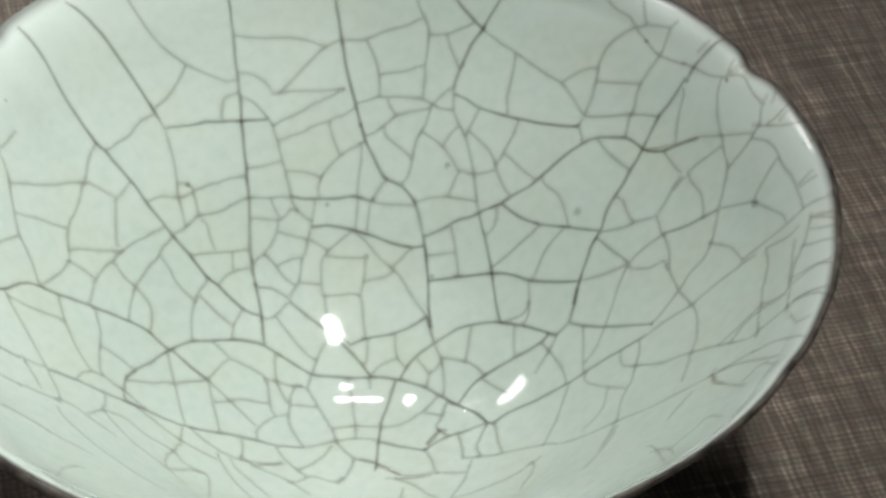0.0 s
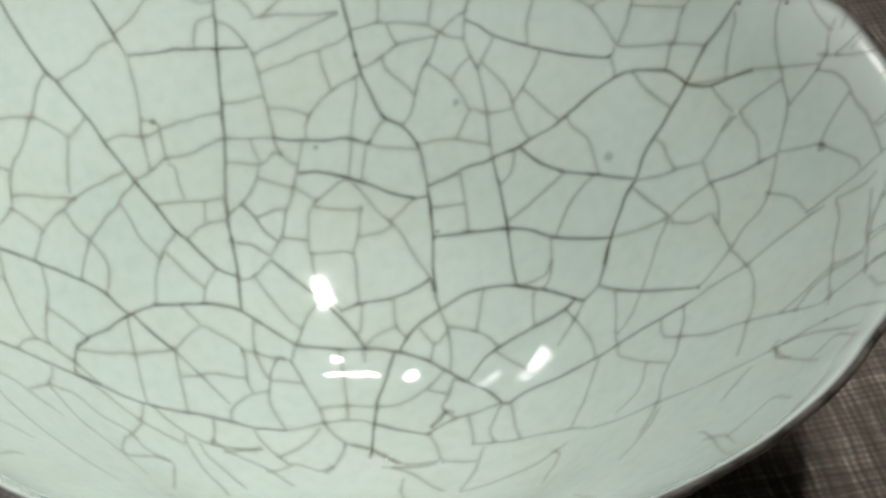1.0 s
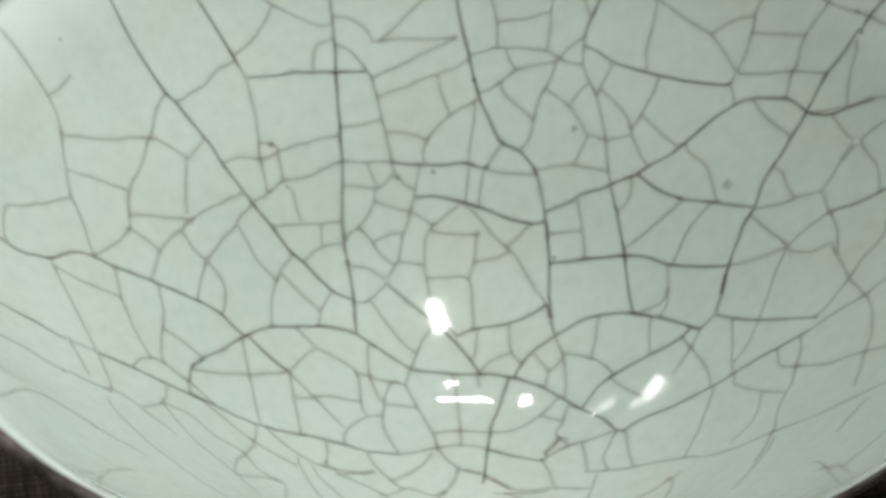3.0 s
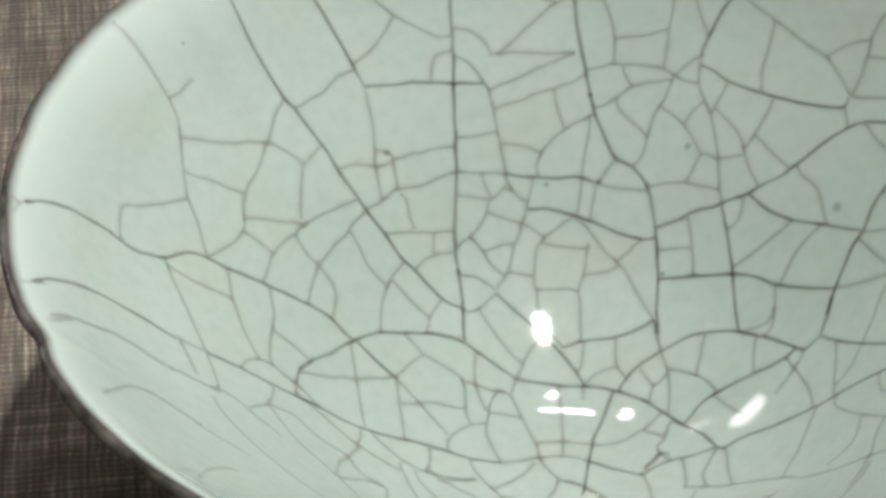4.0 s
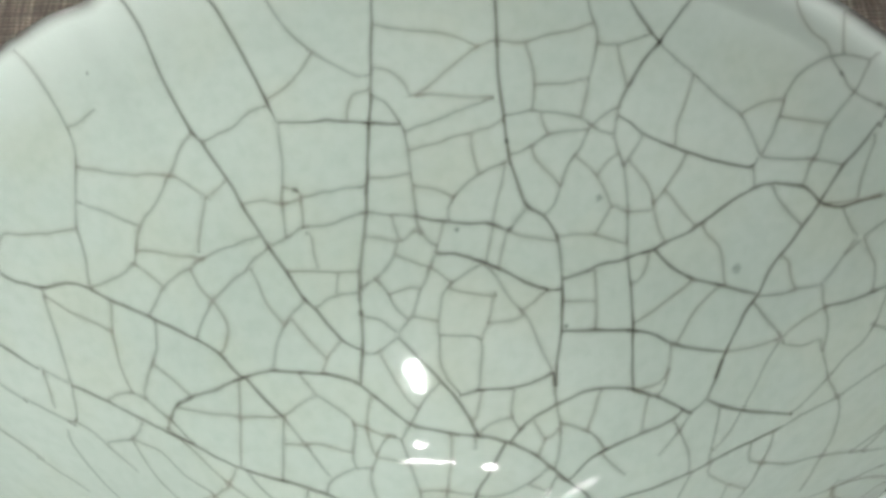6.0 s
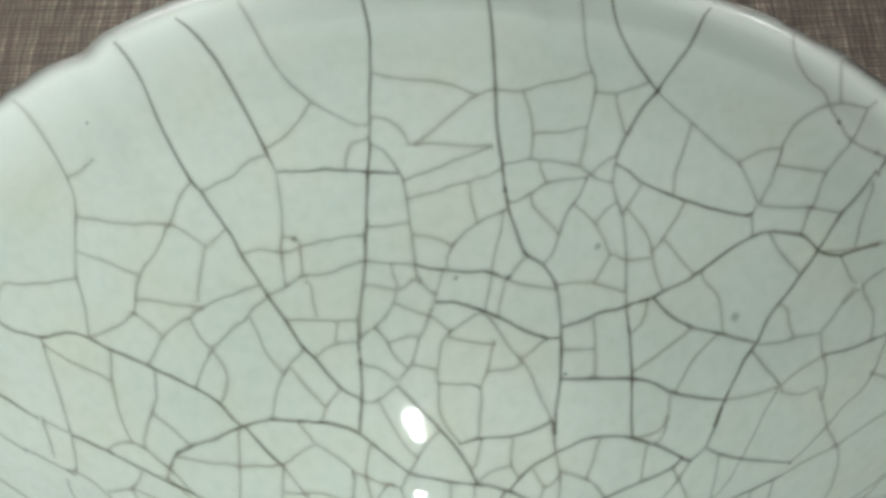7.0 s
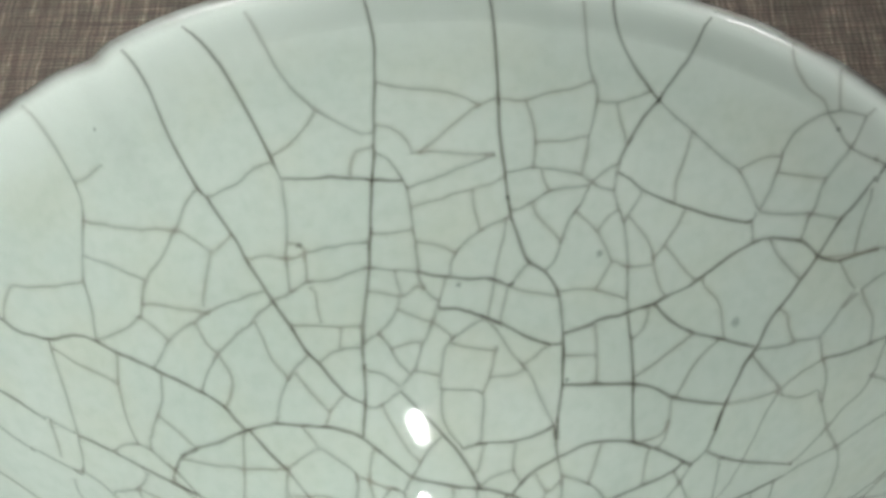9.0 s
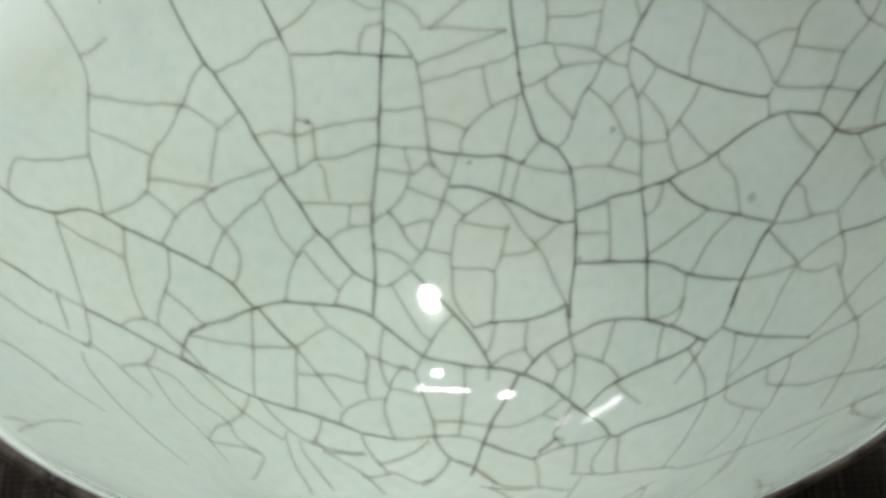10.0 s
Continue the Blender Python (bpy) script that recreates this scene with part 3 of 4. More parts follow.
crack(1, (-13.8, 50.6), (-9.4, 50.8), (-6.3, 50.3))
crack(1, (-4.8, 58.8), (-4.3, 57), (-2.7, 53.5))
crack(1, (-8.5, 44.1), (-7.9, 47.1))
crack(2, (-8.5, 44.1), (-9.2, 42), (-9.9, 39.8), (-10.7, 38.2), (-11.6, 34.5), (-13.6, 31.1))
crack(3, (-8.8, 43.1), (-5.4, 43.4), (-0.4, 42.9), (3.7, 41.9), (7.9, 40.4), (11.5, 39.4), (13.8, 39.2))
crack(2, (-0.4, 42.9), (1.8, 41.5), (5.2, 38.3), (8.6, 35.6), (11, 31.8), (13.9, 27.5))
crack(1, (11.5, 39.4), (9.2, 38.2), (6.9, 36.9))
crack(2, (-0.4, 42.9), (-3.2, 41.5), (-5.4, 39.8), (-6.7, 38.1), (-7, 34.6), (-6.9, 32.5))
crack(2, (-6.7, 32.8), (-5.9, 28.6), (-4.2, 26.1), (-1.7, 23.9))
crack(2, (-6.9, 32.7), (-3, 32.9), (0.6, 32.6), (1.2, 28.2), (1.5, 24.5))
crack(1, (0.6, 32.6), (1.6, 35.5), (2.2, 39.5))
crack(1, (-9.6, 41.2), (-8.1, 40.8), (-5.4, 39.8))
crack(2, (-20.8, 35.3), (-20.2, 35.9), (-18.5, 37.4), (-16.3, 36.4), (-14.7, 34.9), (-12, 33.6))
crack(1, (-16, 36.1), (-12.6, 37.9), (-10.7, 38.2))
crack(1, (-21.1, 37.3), (-24.2, 36.3), (-27.8, 34.9), (-32.7, 32.5))
crack(2, (-20.7, 34.8), (-24.2, 33.2), (-26.3, 31.5), (-27.5, 29.7))
crack(2, (-20.1, 32), (-16.7, 32.3), (-13.6, 31.3))
crack(1, (-11.6, 34.5), (-8.2, 34.4), (-7, 34.4))
crack(1, (-24.6, 36.1), (-24.5, 33.2))
crack(1, (-30.6, 38.9), (-29.4, 38.7), (-28.9, 36.9), (-27.8, 35.1))
crack(2, (-29.2, 30.5), (-31.2, 26.5), (-32.4, 22.2), (-32.5, 19.3), (-32.5, 17))
crack(1, (-31.2, 26.5), (-28.2, 25.1), (-24.5, 23.5))
crack(2, (-36, 34.2), (-38, 30.5), (-40.5, 26.2), (-42.8, 21.3), (-43.5, 17.8), (-44, 13.4))
crack(2, (-37.5, 35), (-40.6, 31.9), (-43.7, 28.6), (-47.3, 23.2), (-49.8, 17.7), (-50.6, 13.5), (-51, 11.4))
crack(1, (-38.4, 29.8), (-36.7, 28.3), (-35, 26.3), (-31.6, 24.9))
crack(2, (-50.2, 43.7), (-51.5, 40.7), (-52.4, 35.4), (-53.6, 29.8), (-55, 24.7), (-54.7, 20.2), (-54.7, 18))
crack(2, (-48.7, 43.2), (-45.1, 46.8), (-42, 51.1), (-39.1, 53.4))
crack(1, (-39.5, 53.8), (-36.2, 57.6), (-33.1, 63))
crack(2, (-64.3, 21.6), (-60.7, 23), (-57.4, 24), (-55, 24.7))
crack(2, (-76.3, 35.7), (-73.7, 35.2), (-70.8, 33.9), (-67.8, 31.6), (-65.9, 28.9), (-64.3, 21.6))
crack(2, (-64.3, 21.6), (-63.2, 17.6), (-61.3, 14.2), (-59.2, 8.8))
crack(1, (-65.5, 26.9), (-62, 29.1), (-57.3, 32.2), (-52.4, 35.3), (-49.7, 35.8), (-46.4, 35.6))
crack(1, (-46.4, 35.6), (-46.6, 31.7), (-46.4, 28.1), (-46.1, 26.9))
crack(1, (-54.8, 20.4), (-51.7, 22.7), (-45, 26.6))
crack(3, (-72.4, -0.1), (-69.5, -0), (-67.3, 1), (-64.9, 3), (-61.8, 7.3), (-59.3, 8.7), (-55.9, 9.5), (-51.4, 11.2), (-46.9, 12.6), (-43.5, 13.6), (-40.5, 14), (-38.1, 13.2), (-36.5, 13))
crack(2, (-59.2, 8.8), (-56.7, 13.4), (-55, 17.4), (-54.8, 18.3))
crack(1, (-54.8, 18.3), (-52.5, 18.3), (-49.8, 17.8))
crack(1, (-47, 23.7), (-44.7, 21.7), (-42.8, 21.4))
crack(1, (-42.8, 21.3), (-40.2, 19.5), (-39.9, 15.8), (-40.5, 14))
crack(1, (-64.4, 1.9), (-60.1, 2.4), (-54.6, 4.1))
crack(1, (-56.2, 9.4), (-54.4, 3.6), (-51.9, -1.5), (-49.5, -4.6))
crack(2, (-49.8, 11.7), (-48.6, 6.3), (-48.6, 2.5), (-48.4, -1.9), (-47.7, -3.7))
crack(1, (-48.6, 3.8), (-45.8, 3.8), (-42.4, 3.4))
crack(1, (-23.6, 69.4), (-18.2, 70), (-11.2, 70.7), (-4.9, 69.9))
crack(1, (-1.7, 70.8), (3.9, 70.8), (8.8, 71.5), (15.1, 72.6))
crack(2, (15.7, 70.4), (19.5, 69.8), (23.9, 70.1), (25.3, 70.4))
crack(1, (19.5, 69.8), (20.2, 67.7), (21.9, 64.2))
crack(1, (-23.1, 64.2), (-19.4, 64.3), (-16.7, 63), (-16, 61.6))
crack(1, (-1.7, 70.8), (-4.1, 70.4), (-6.9, 68.6), (-10.6, 65.9), (-14.9, 61.9))
crack(1, (-16, 62), (-10.2, 63), (-1.2, 63.6))
crack(1, (3.1, 70.8), (4.8, 67.9), (5.7, 64.9), (5.5, 62))
crack(1, (5.6, 65.2), (9.6, 65.6), (15.1, 66))
crack(1, (-22.6, 61.2), (-25.7, 59.6), (-26.3, 57.1), (-25.9, 55.9))
crack(1, (50.6, 31.6), (52, 30.1), (52.7, 26.9), (53.7, 24.4))
crack(1, (58.9, 18.2), (55.1, 18.1), (52.1, 16.9))
crack(2, (-60.5, -12.8), (-56.7, -11.7))
crack(3, (-56.7, -11.7), (-51.8, -9.8), (-46.8, -8.1), (-40.1, -5.3), (-32.5, -3.7), (-26.4, -2), (-20.2, -1), (-16.6, -1.1), (-11.1, -0.5))
crack(2, (-11.1, -0.5), (-6.5, 1.1), (-2.8, 2.2), (1.4, 2.2), (3.4, 1.3))
crack(3, (3.4, 1.3), (7.4, -0.3), (12.4, -2.4))
crack(3, (-44.1, -3.9), (-43.8, 0), (-42.3, 3.7), (-38.4, 9.9), (-36.3, 13.3), (-32.5, 17), (-27.1, 20), (-22.5, 21.4), (-18.8, 21.4), (-16.5, 20.6), (-11.3, 18.2), (-9.4, 17.2))
crack(3, (-9.4, 17.2), (-5.6, 17.1), (2, 17), (4.9, 16.8), (8.2, 15.8), (12.4, 13.6), (16, 10.4), (18.7, 7.5), (22.3, 3.9), (24.4, 0.3))
crack(1, (-44.1, -3.9), (-43.8, -6.8))
crack(2, (-51.8, -9.8), (-51.3, -7.3), (-49.5, -4.6), (-47.7, -3.7), (-45.9, -3.9), (-44.1, -3.9), (-40.1, -5.3))
crack(3, (-36.3, 13.3), (-33.2, 11.9), (-29.3, 10.2))
crack(2, (-29.3, 10.2), (-25, 7), (-20.3, 2.9))
crack(2, (-29.3, 10.2), (-27.9, 13.1), (-25.2, 16.9))
crack(1, (-25.2, 16.9), (-27.1, 18.1), (-28.5, 19))
crack(2, (-25.2, 16.9), (-22.5, 16.3), (-18.7, 14.9), (-17.7, 10.9), (-17.2, 7.7), (-16.7, 6.6), (-18.5, 4.2), (-19.8, 1.8), (-19.9, -1.1))
crack(2, (-29.3, 10.2), (-28.3, 5.4), (-26.9, -2.3))
crack(1, (-28.1, 5.5), (-25.9, 6.6), (-23.2, 8.4), (-20.5, 8.8), (-17.4, 9.2))
crack(1, (-16.5, 20.6), (-16.3, 15.1), (-15, 11.7), (-13.9, 10))
crack(1, (-18.7, 14.4), (-16.4, 14.5), (-13.6, 14.2), (-11.2, 14.4))
crack(3, (-20.3, 32.7), (-19.3, 28.3), (-18.5, 21.5))
crack(1, (-25, 20.6), (-24.3, 24.5), (-22.6, 27.5))
crack(2, (-19.3, 27), (-17, 27.1), (-13.6, 30.9))
crack(3, (-13.6, 30.9), (-11.3, 29.5), (-6.5, 26.4), (-1.7, 22.5), (1.1, 19.1), (2.5, 17))
crack(1, (-16.4, 27.8), (-13.2, 24.2), (-9.8, 20.9), (-8.1, 20.2))
crack(2, (-5.2, 25.3), (-7, 23.1), (-8.4, 19.6), (-9.4, 17), (-10.3, 14.3), (-12.2, 14.5), (-13.6, 10.9), (-13.8, 7.5), (-13.5, 4.5), (-11.1, -0.5))
crack(2, (-10.3, 14.3), (-8.4, 10.8), (-5.6, 5), (-4.5, 1.1), (-2.8, -1.5), (-1.4, -3.5), (-2.8, -7.7), (-4.8, -10.7))
crack(1, (-13.9, 10), (-10.8, 10.2), (-8.2, 10.2))
crack(2, (-16.7, 6.6), (-13.8, 7.5))
crack(1, (-5.6, 5), (-0.9, 5.7), (3.7, 5.2))
crack(2, (3.7, 5.2), (7.5, 5.3), (11.3, 7.1), (14.1, 9.3), (15.6, 10.6))
crack(1, (-2.1, 17.1), (-1.6, 13.5), (-0.9, 5.7), (-0.8, 2.2))
crack(2, (2, 17), (2.2, 14.5))
crack(3, (7.3, 16.1), (5.7, 10.9), (4.2, 6.2), (3.4, 1.1), (2.9, -4.3), (2.6, -7))
crack(3, (-1.9, 23.6), (2.1, 24.8), (7.4, 25.3), (10.8, 26.2), (13.9, 27.5))
crack(1, (2.1, 24.8), (1.6, 20.5), (0.6, 19.7))
crack(2, (7.4, 25.3), (7.6, 21), (9.5, 18))
crack(2, (2, 17.1), (4.4, 19.4), (7.9, 20.5))
crack(3, (8.2, 15.8), (9.2, 17.8), (12.1, 20.3), (15.1, 22))
crack(1, (11.6, 19.6), (14.1, 16.3), (16.3, 17.8))
crack(1, (14.1, 16.3), (13.1, 13))
crack(2, (15.1, 22), (16.3, 18.5), (16.8, 15), (16.5, 9.9))
crack(3, (15.1, 22), (19.3, 23.4), (23, 23.3), (27.2, 22.1), (32.1, 19), (35.6, 15.8), (38.5, 12.9), (40.8, 13.5))
crack(3, (40.8, 13.5), (44, 10), (47.2, 6.7), (51, 3.2), (55, -0.7))
crack(2, (16.3, 18.5), (19.1, 17.5), (22.3, 15.3), (24.8, 11.8))
crack(1, (22.6, 23.3), (21.1, 16.1))
crack(1, (33.8, 22.9), (33.5, 20), (32.1, 19))
crack(3, (19, 7.2), (21.6, 10.1), (24, 11.6), (28.2, 12.8), (31.8, 13.2), (35.5, 13.4), (37.3, 14.1))
crack(1, (31.2, 19.6), (30.7, 18.3), (30.5, 13.1))
crack(2, (35.5, 13.4), (37.4, 9.2), (38.9, 4.5), (39.4, 0.1))
crack(2, (38.5, 12.9), (36.6, 9.9), (33.8, 7.3))
crack(2, (24, 11.6), (26.1, 8.7), (28.7, 5.6))
crack(3, (24.4, 0.3), (25.7, -0.4), (28.4, 0.7), (32.9, 0.5), (36.4, 0.4), (40.3, -0.1), (44.9, -0.6), (49.8, -1.6), (53.8, -2.2))
crack(2, (53.8, -2.2), (57.9, -2), (61.1, -2.2), (65.2, -1.3), (70, -0.8), (72.7, -1.2))
crack(2, (39.9, -0.1), (38.7, -3.3), (36.6, -8.6), (35, -11.9), (34, -13.9))
crack(2, (43.2, 10.8), (42.4, -0.3))
crack(1, (46.7, 6.8), (45.3, 4.1), (42.7, 2))
crack(2, (59.7, 3.4), (61.2, -1.5), (61.9, -5.2), (61.1, -11.8), (59.8, -15.2), (57.1, -23.3))
crack(2, (36.6, -17), (41.2, -20.6), (45.8, -22.6), (51, -25.1))
crack(2, (51, -25.1), (56.3, -26.1), (61.5, -27.1), (65.9, -27.7), (68.5, -28.7))
crack(2, (52.3, -2), (51.7, -6.2), (49.4, -12.8), (47.3, -17), (46, -22.3), (42.5, -29.7))
crack(1, (42.8, -0.4), (42.6, -2.8), (45.1, -7.5), (48.9, -13.5))
crack(1, (46.1, -9.1), (43.8, -15.4), (40.3, -17.7))
crack(2, (48.9, -1.4), (48.9, -5.7), (51.4, -9), (55, -12.9), (58, -14.4), (62.9, -17.8), (68.3, -23.1))
crack(2, (24.4, 0.3), (21.2, -0), (18, 0.1), (14.7, -0.7), (12.4, -2.4))
crack(2, (18.9, 0.1), (19.5, -6.3), (19.4, -7.8))
crack(2, (19, -7.6), (21.6, -8.5), (25.1, -10), (30.3, -11.6), (34.8, -14.4), (36.6, -17))
crack(1, (25.7, -0.4), (26.2, -6.4), (26.5, -10.4))
crack(2, (24.5, 0.2), (22.2, -5.5), (22.6, -8.9))
crack(2, (18.7, 7.5), (16.9, 8.5), (15.9, 5.3), (14.9, 3.1), (17, -0.2))
crack(1, (12.3, 7.9), (16, 5.6))
crack(1, (15.3, 2.3), (12.9, -0.2), (13.4, -1.5))
crack(2, (-32.5, -3.7), (-28.9, -6.3), (-24.4, -8.1), (-18.2, -7.3), (-14.7, -5.9))
crack(1, (-44, -5.9), (-39.1, -6.9), (-34.8, -8.5), (-28.7, -10), (-27, -10.4))
crack(1, (61.9, -27.2), (61.4, -30.2), (62.7, -33.4), (64.9, -40.7))
crack(3, (-82.7, -9.1), (-81, -6.1), (-77.9, -2.4), (-75, -0.8), (-72, 0.1))
crack(3, (-78.2, -26.6), (-76.4, -21.4), (-73.5, -17.2), (-70.1, -14.9), (-66.3, -13.8), (-60.8, -13.2))
crack(2, (-65, 3), (-62.7, -1), (-59.2, -6.9), (-56.3, -12.3))
crack(1, (-70.9, 0.1), (-71.6, 3.4), (-71.5, 7.1), (-70.1, 8.7), (-67.3, 12.3), (-63.2, 17.6))
crack(1, (-67.8, 31.6), (-65.8, 34.2), (-64.4, 37.2))
crack(1, (-60.9, -12.1), (-58.6, -15.8), (-56.7, -19.4))
crack(3, (64.7, 43.1), (66.1, 44.6), (69.4, 45.4), (71.9, 45.5))
crack(2, (63.9, 47.1), (66.1, 44.6), (68.6, 41.4), (70.9, 38.7))
crack(1, (70.9, 38.7), (73.7, 35.5), (75.3, 31.9), (77, 28.6))
crack(2, (70.9, 38.7), (69.6, 36.2), (69.4, 32.1), (70, 27.2), (70.3, 22.3), (69.2, 18.5), (67.8, 14.6), (66.6, 10.4), (65.1, 7.6), (62.4, 5.9), (60.2, 3.7), (57.4, 1.2), (54.4, -0.2))
crack(2, (77, 28.6), (76.3, 26), (74.6, 24.3), (71.6, 22.8), (70.3, 22.3))
crack(2, (63.5, 27.1), (66.5, 27.5), (70, 27.2))
crack(1, (56.7, 36.8), (62.5, 33.7), (70.2, 28.8), (75.1, 24.8))
crack(2, (74.6, 24.3), (77.6, 19.9), (78.8, 14), (80, 8.4), (80.5, 1.7), (80.7, -0.2))
crack(1, (80.6, 6), (83.6, 5))
crack(2, (68.2, 15.7), (73.3, 11.7), (74.5, 9.7), (77.5, 3.2), (77.6, 0.6))
crack(1, (81.1, -3.5), (85.1, -9.2))
crack(1, (76, -14.8), (79.5, -16.7), (82.3, -20.6))
crack(1, (71.2, -15.2), (74.1, -17.3), (75.5, -16.8), (76.8, -11.2), (78.3, -5.2))
crack(2, (63.7, -18.6), (66.7, -17.3), (71.2, -15.2))
crack(2, (68.3, -23.1), (73.2, -22.5), (76.7, -23.1), (80.6, -30))
crack(2, (51.8, 16.8), (49.4, 12.5), (46.9, 6.9))
crack(1, (52.2, 15.8), (55.6, 13), (58.1, 12.7))
crack(2, (58.1, 12.7), (59.4, 5.9), (59.9, 3.5))
crack(1, (78.3, 27.2), (79.5, 29.8))
crack(1, (71.9, 38.1), (73.9, 38.8))
crack(1, (79.3, 22.7), (80.8, 23.8))
crack(1, (48.3, 53.4), (53.1, 50.7), (56.8, 48.5))
crack(1, (63.9, 42.9), (64.1, 41.5), (62.8, 38), (62, 34))
crack(1, (69.3, 46.9), (66.9, 46.4))
crack(1, (78.4, 16.1), (75, 13.5), (73.6, 11.2))
crack(1, (63.5, 27.1), (65.5, 21.2), (65.6, 17.4), (65.3, 16))
crack(1, (72.8, 37.3), (74.8, 37.7))
crack(1, (82.1, 14.8), (83.8, 13.8))
crack(1, (52.1, 16.9), (48.2, 18), (43.1, 20.2))
crack(1, (33.8, 26.4), (33.8, 22.6), (32.5, 21), (28.1, 21.5))
crack(1, (21.6, 55.5), (19.4, 54.4), (17.8, 53))
crack(1, (28.5, 41.1), (28.5, 39.8), (27.7, 38.1), (25.7, 37.4))
crack(1, (-46.4, 35.6), (-45.3, 37.5), (-43.8, 40.1))
crack(1, (-36.9, 12.4), (-35.5, 6), (-33.2, -3.8))
crack(1, (-43.9, -0.7), (-37.7, 4.5), (-29, 10.7))
crack(1, (-16.8, 46.1), (-16.1, 44.6), (-14.9, 43.3))
crack(1, (-14.9, 43.3), (-12.7, 44.9), (-11.3, 44.9))
crack(1, (-14.9, 43.3), (-15.6, 41.6), (-13.8, 41.3), (-9.6, 41.2))
crack(2, (-15.6, 41.6), (-17, 39), (-18.4, 37.2))
crack(1, (-21.1, 42.2), (-18.1, 42.7), (-15.2, 43))
crack(1, (0.8, 47.5), (-0, 42.8))
crack(1, (3.2, 46.7), (2.2, 42.3))
crack(1, (-5.9, 39.2), (-1.7, 38.9), (2.6, 39))
crack(1, (1.4, 35), (6.1, 35.8), (7.7, 36.3))
crack(3, (13.9, 27.5), (14.4, 25), (15.1, 22))
crack(3, (42.8, 19.2), (41.8, 16.1), (40.8, 13.5))
crack(2, (63.2, 26.8), (60.9, 25.7))
crack(1, (48.7, -44.7), (51.2, -47.4), (51.4, -54.4))
crack(1, (62.7, -27.3), (66.5, -30.2), (70.7, -38.4))
crack(1, (51.2, -48.7), (55.7, -45), (58.6, -43.4), (59.8, -48))
crack(1, (73, 40.3), (71.8, 38.6), (71.1, 37.2))
crack(2, (77.8, 29.9), (76.9, 28.3))
crack(1, (81.9, 25.3), (79, 24.2), (77.1, 24.2))
crack(2, (74.9, 26.5), (77.9, 23.3), (80.5, 20.8), (83.7, 19.1))
crack(2, (83, 7.1), (80.5, 6.5))
crack(2, (80.6, 0.3), (82.2, -0.5), (84.7, -2.1))
crack(1, (81.2, -3.1), (83.1, -5.3), (85.6, -7.3))
crack(1, (80.8, -6.3), (82.5, -8.8), (84.3, -10.4))
crack(2, (78.7, -8.2), (80.6, -10.7), (83.7, -14))
crack(1, (76.3, -16.7), (78.7, -17), (82.5, -19))
crack(2, (75.3, -21.7), (77.5, -23.3), (79.7, -25.9), (81.7, -27.1))
crack(2, (70.2, 0.2), (73.8, 0.2), (77.5, -0), (80.5, 0.2))
crack(2, (65.4, 10.2), (68.4, 6.3), (69.7, 3.1), (70.5, 0.1))
crack(1, (74, -1.3), (75.9, -2.4), (78.1, -3.3), (79.3, -2.6))
crack(1, (74.1, -1.4), (73.7, -6.3), (72.3, -11), (71.1, -16), (69.1, -24.8))
crack(1, (81.3, -2.2), (81, -4.5), (79.4, -8.3), (77.2, -12), (75.3, -18.6), (74, -24.4))
crack(1, (75.2, -18.3), (73.1, -17.6), (71.3, -16.7), (68.6, -17.4), (65.3, -20.4))
crack(2, (67.7, -28.7), (70.9, -30.6), (73, -34.5), (74.9, -39.6))
crack(1, (74.4, -25.2), (74.7, -30.4), (76.8, -32.9))
crack(1, (46.1, -24.5), (42.5, -30.9), (38.6, -36.4))
crack(1, (64.4, -37.8), (66.4, -36.3), (68.1, -35.8), (69.6, -41.5))
crack(1, (58.2, -28.3), (54.4, -32.3), (53, -34.4))
crack(1, (14.3, -9.9), (18.2, -12), (19.7, -12.4))
crack(2, (21, -9.1), (19.5, -14.1), (17.5, -18.5), (16.3, -20.8))
crack(1, (6.1, -9.3), (9.6, -12.4), (12.1, -16.7), (14.3, -19.7))
crack(1, (16.3, -20.8), (19.8, -20.8), (24.2, -20.4), (27.7, -19.8), (31.2, -18.5), (33.4, -17.5))
crack(1, (30.9, -17.2), (31.8, -20), (29.9, -24.9), (28.3, -28.7))
crack(1, (7.8, -12.8), (7.2, -17.2), (8.4, -21.3), (9.4, -24.3))
crack(1, (4.3, -9.2), (8.8, -10), (13.3, -10.3))
crack(1, (-0.2, -3.4), (2.1, -4.2), (5.3, -6.5), (7.2, -8.9))
crack(1, (28.4, -41.8), (29.2, -47.3), (29.2, -53.7))
crack(1, (31.1, -43.9), (32.4, -49.2), (33.1, -53))
crack(1, (62.7, -25.6), (61.6, -26.7), (61.9, -30.5), (62.7, -32.9))
crack(1, (-54.8, -33.7), (-50, -34.1), (-47, -34.5))
crack(2, (-54.1, -22), (-52.4, -25), (-47.6, -29), (-42.6, -32.1), (-37.8, -34.6), (-34.8, -36))
crack(1, (-54.1, -19.1), (-51.4, -18.8), (-49.4, -19.4), (-44.3, -20.8))
crack(2, (-46.9, -8.8), (-46.8, -11.5), (-47.2, -14.3), (-49.3, -19))
crack(1, (-47.1, -14.1), (-44.6, -16.7), (-41.9, -19.1), (-38.5, -20.6), (-35.6, -22.2), (-31.7, -25.5))
crack(1, (-47.1, -14.1), (-43.3, -12.2), (-39.6, -13.5), (-35.3, -13.4), (-33, -16), (-29, -17.2))
crack(1, (-33.6, -9.6), (-34.4, -10.8), (-35, -14), (-36, -17.1), (-35.8, -22.1))
crack(1, (-35.6, -22.2), (-32.4, -18.4), (-29.4, -16.6), (-28.5, -17.8), (-28.2, -21.4), (-27.9, -26.7))
crack(1, (-33.9, -4.2), (-33.7, -6.4), (-33.9, -9.7))
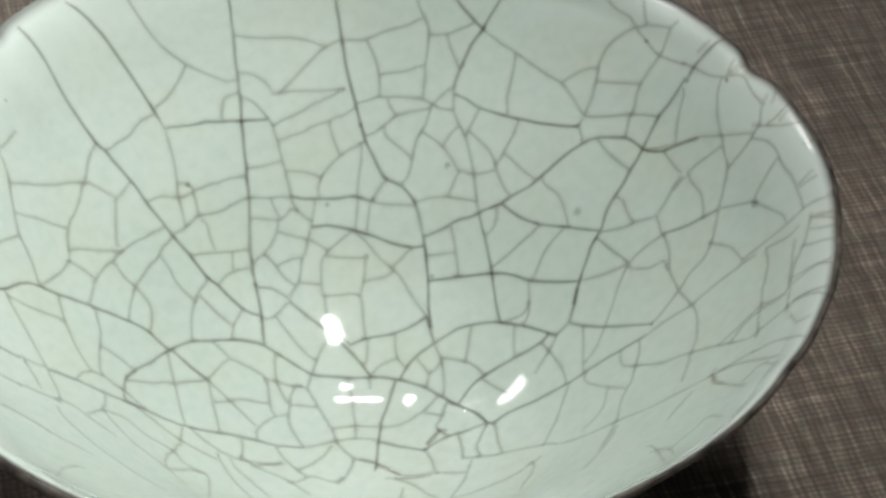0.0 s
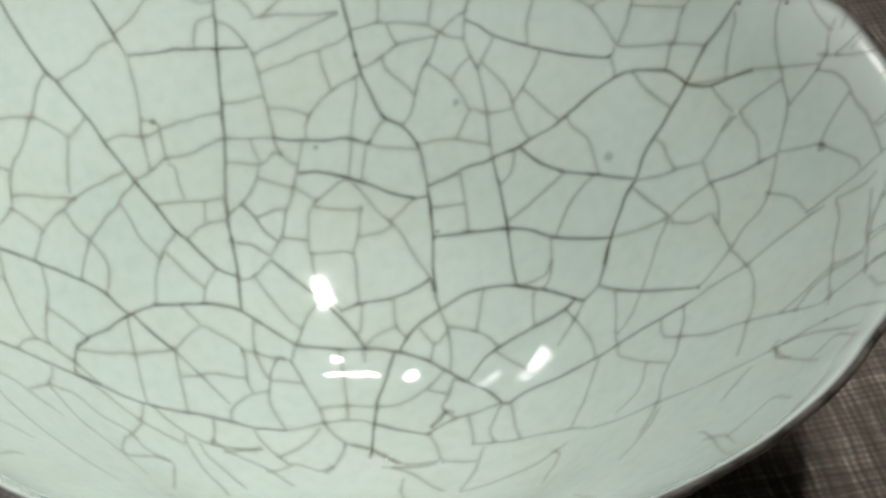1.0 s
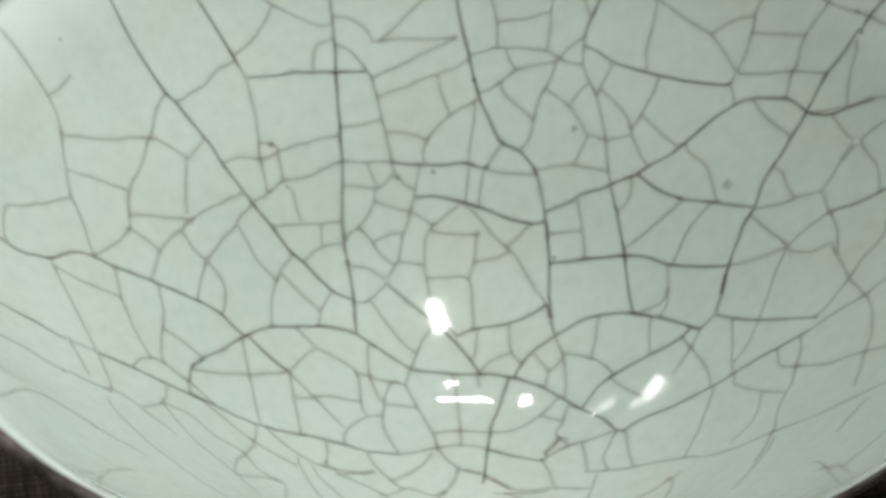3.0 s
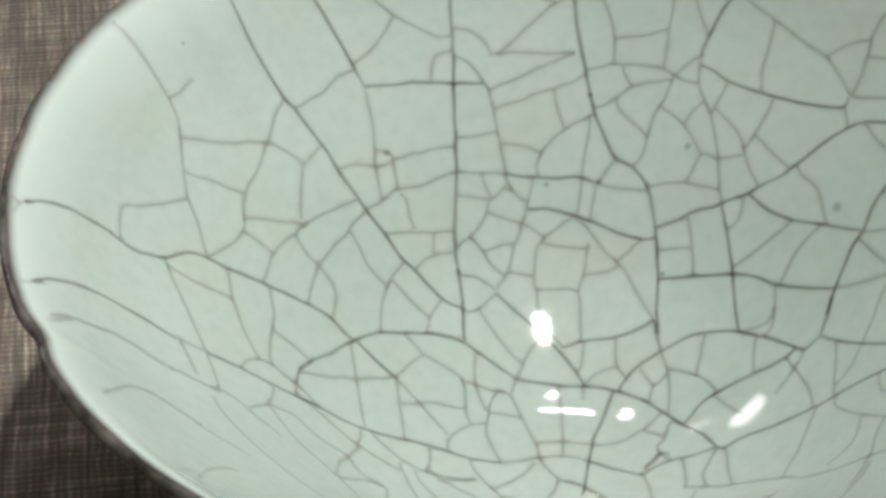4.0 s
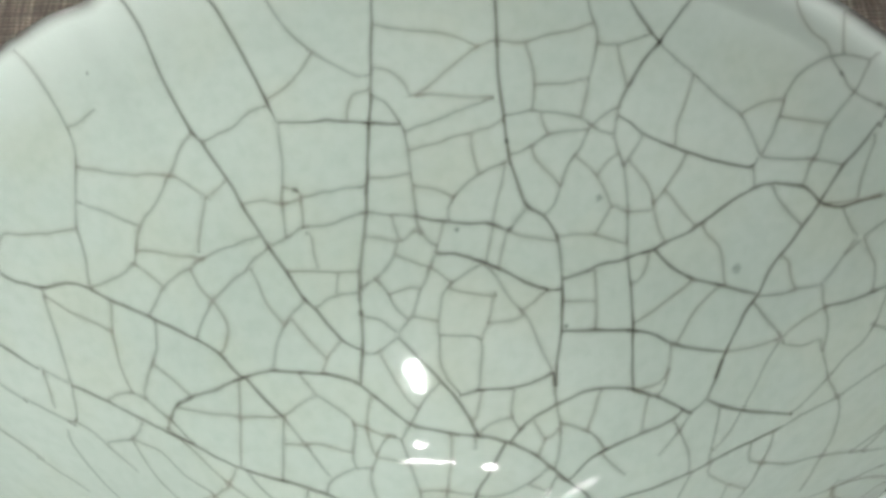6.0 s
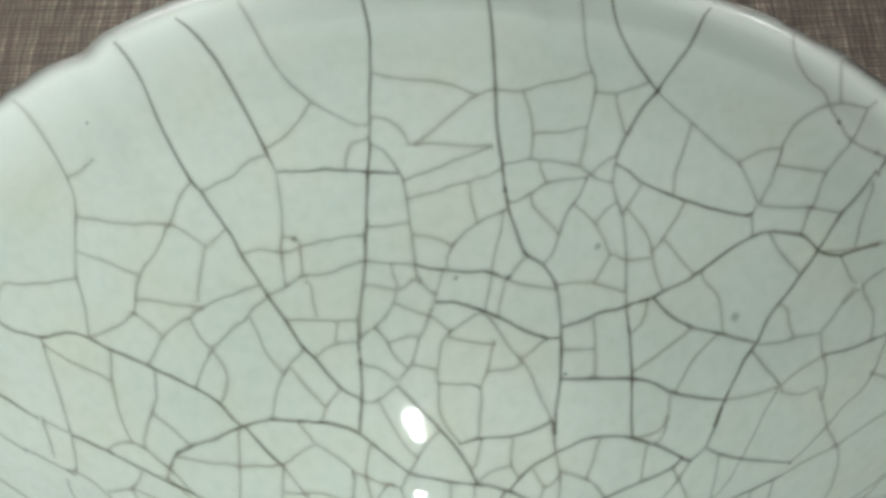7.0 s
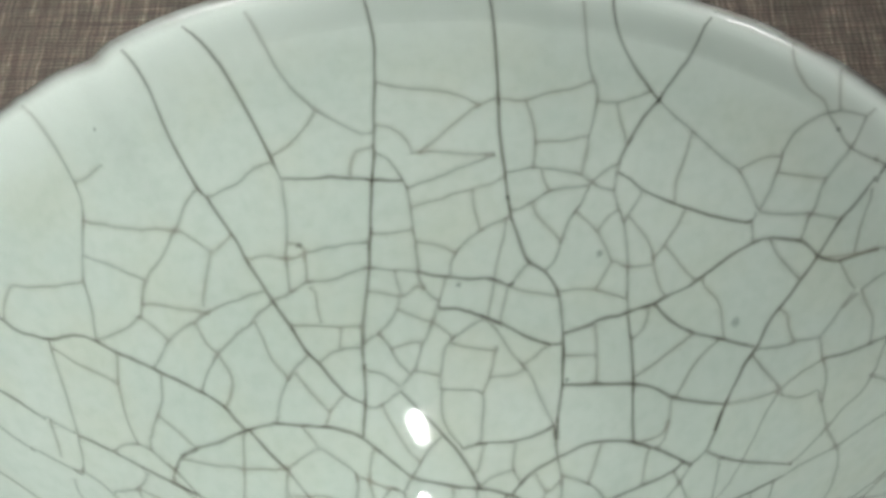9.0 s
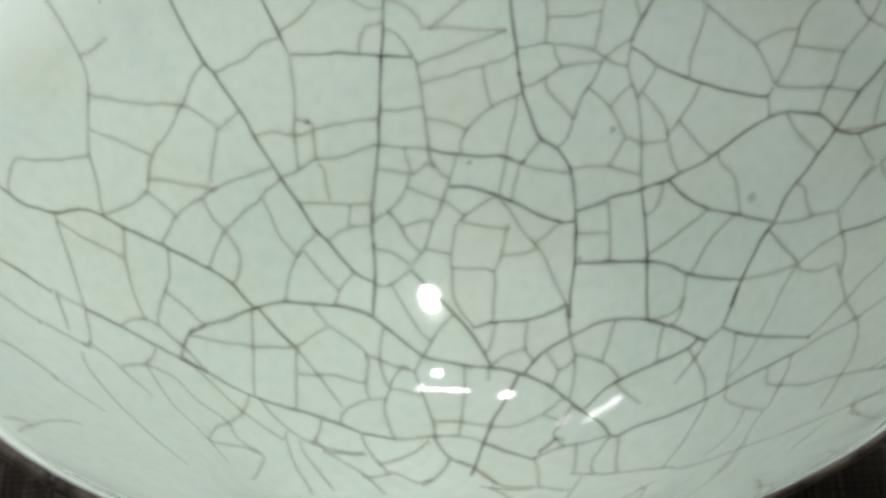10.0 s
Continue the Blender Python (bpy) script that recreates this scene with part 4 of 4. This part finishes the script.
crack(2, (-27.3, -7.9), (-26.4, -10.8), (-23.6, -16.5), (-21, -20.1), (-19.8, -22.8))
crack(1, (-24.8, -8.8), (-23.8, -11.2), (-21, -14.2), (-17.1, -18.9))
crack(1, (-50.3, -55.4), (-50.4, -50.2), (-49.8, -46.6), (-48.7, -44), (-47.1, -43))
crack(1, (-52.3, -59.1), (-51.9, -55.3), (-51.1, -53.2))
crack(1, (-49.1, -62.1), (-50.1, -57.4), (-50.5, -54))
crack(2, (-21.2, -9.2), (-19.4, -9.2), (-14.4, -11), (-11.7, -13.3), (-9.8, -15.3))
crack(1, (-23, -6.9), (-20.4, -8.6), (-18.7, -7.9), (-15.1, -5.6))
crack(2, (-16.3, -1.6), (-14.8, -4.4), (-12.5, -7.1), (-10.2, -9.2))
crack(1, (-12.4, -7.4), (-10, -5.3), (-7.2, -2.7), (-5.5, 0.6))
crack(2, (-1.5, -3), (0.9, -4), (2.4, -4.7))
crack(1, (-14.2, -12.1), (-12.1, -11.1), (-10.2, -9.1), (-8.9, -8.7), (-5.5, -10), (-3.3, -8.7))
crack(1, (2.8, -4.9), (5.1, -6.8), (8.2, -8.9), (11, -9.4), (14, -9.7))
crack(2, (12.2, -1.6), (13.4, -5.6), (14.4, -10.6))
crack(2, (12.6, -0.8), (14.2, 0.6), (15.4, 2.2), (17, 1.2))
crack(1, (49.2, -66.2), (49.8, -45.1), (48.9, -40.7))
crack(2, (-23, -1.5), (-22.6, -5.2), (-23, -8.4))
crack(2, (-60.4, -21.9), (-55, -20.2), (-53.4, -20))
crack(2, (-74.6, -32.6), (-72.8, -27.7), (-69.7, -24.4), (-66.3, -22.2), (-62.3, -22), (-59.7, -22.1))
crack(1, (-65, -45.5), (-63.8, -37.6), (-60.9, -33.3), (-57, -33.1), (-53.8, -33.3))
crack(2, (-56.3, -12.3), (-54, -18.2), (-54.7, -20.2))
crack(2, (-84.3, -9.6), (-83.1, -9.9), (-81.9, -7.9))
crack(1, (-83.5, -12.8), (-83, -10))
crack(2, (-79.2, -28.6), (-77.9, -26.8), (-77, -24.4))
crack(2, (-74.4, -34.6), (-73.5, -31), (-72.5, -28.2))
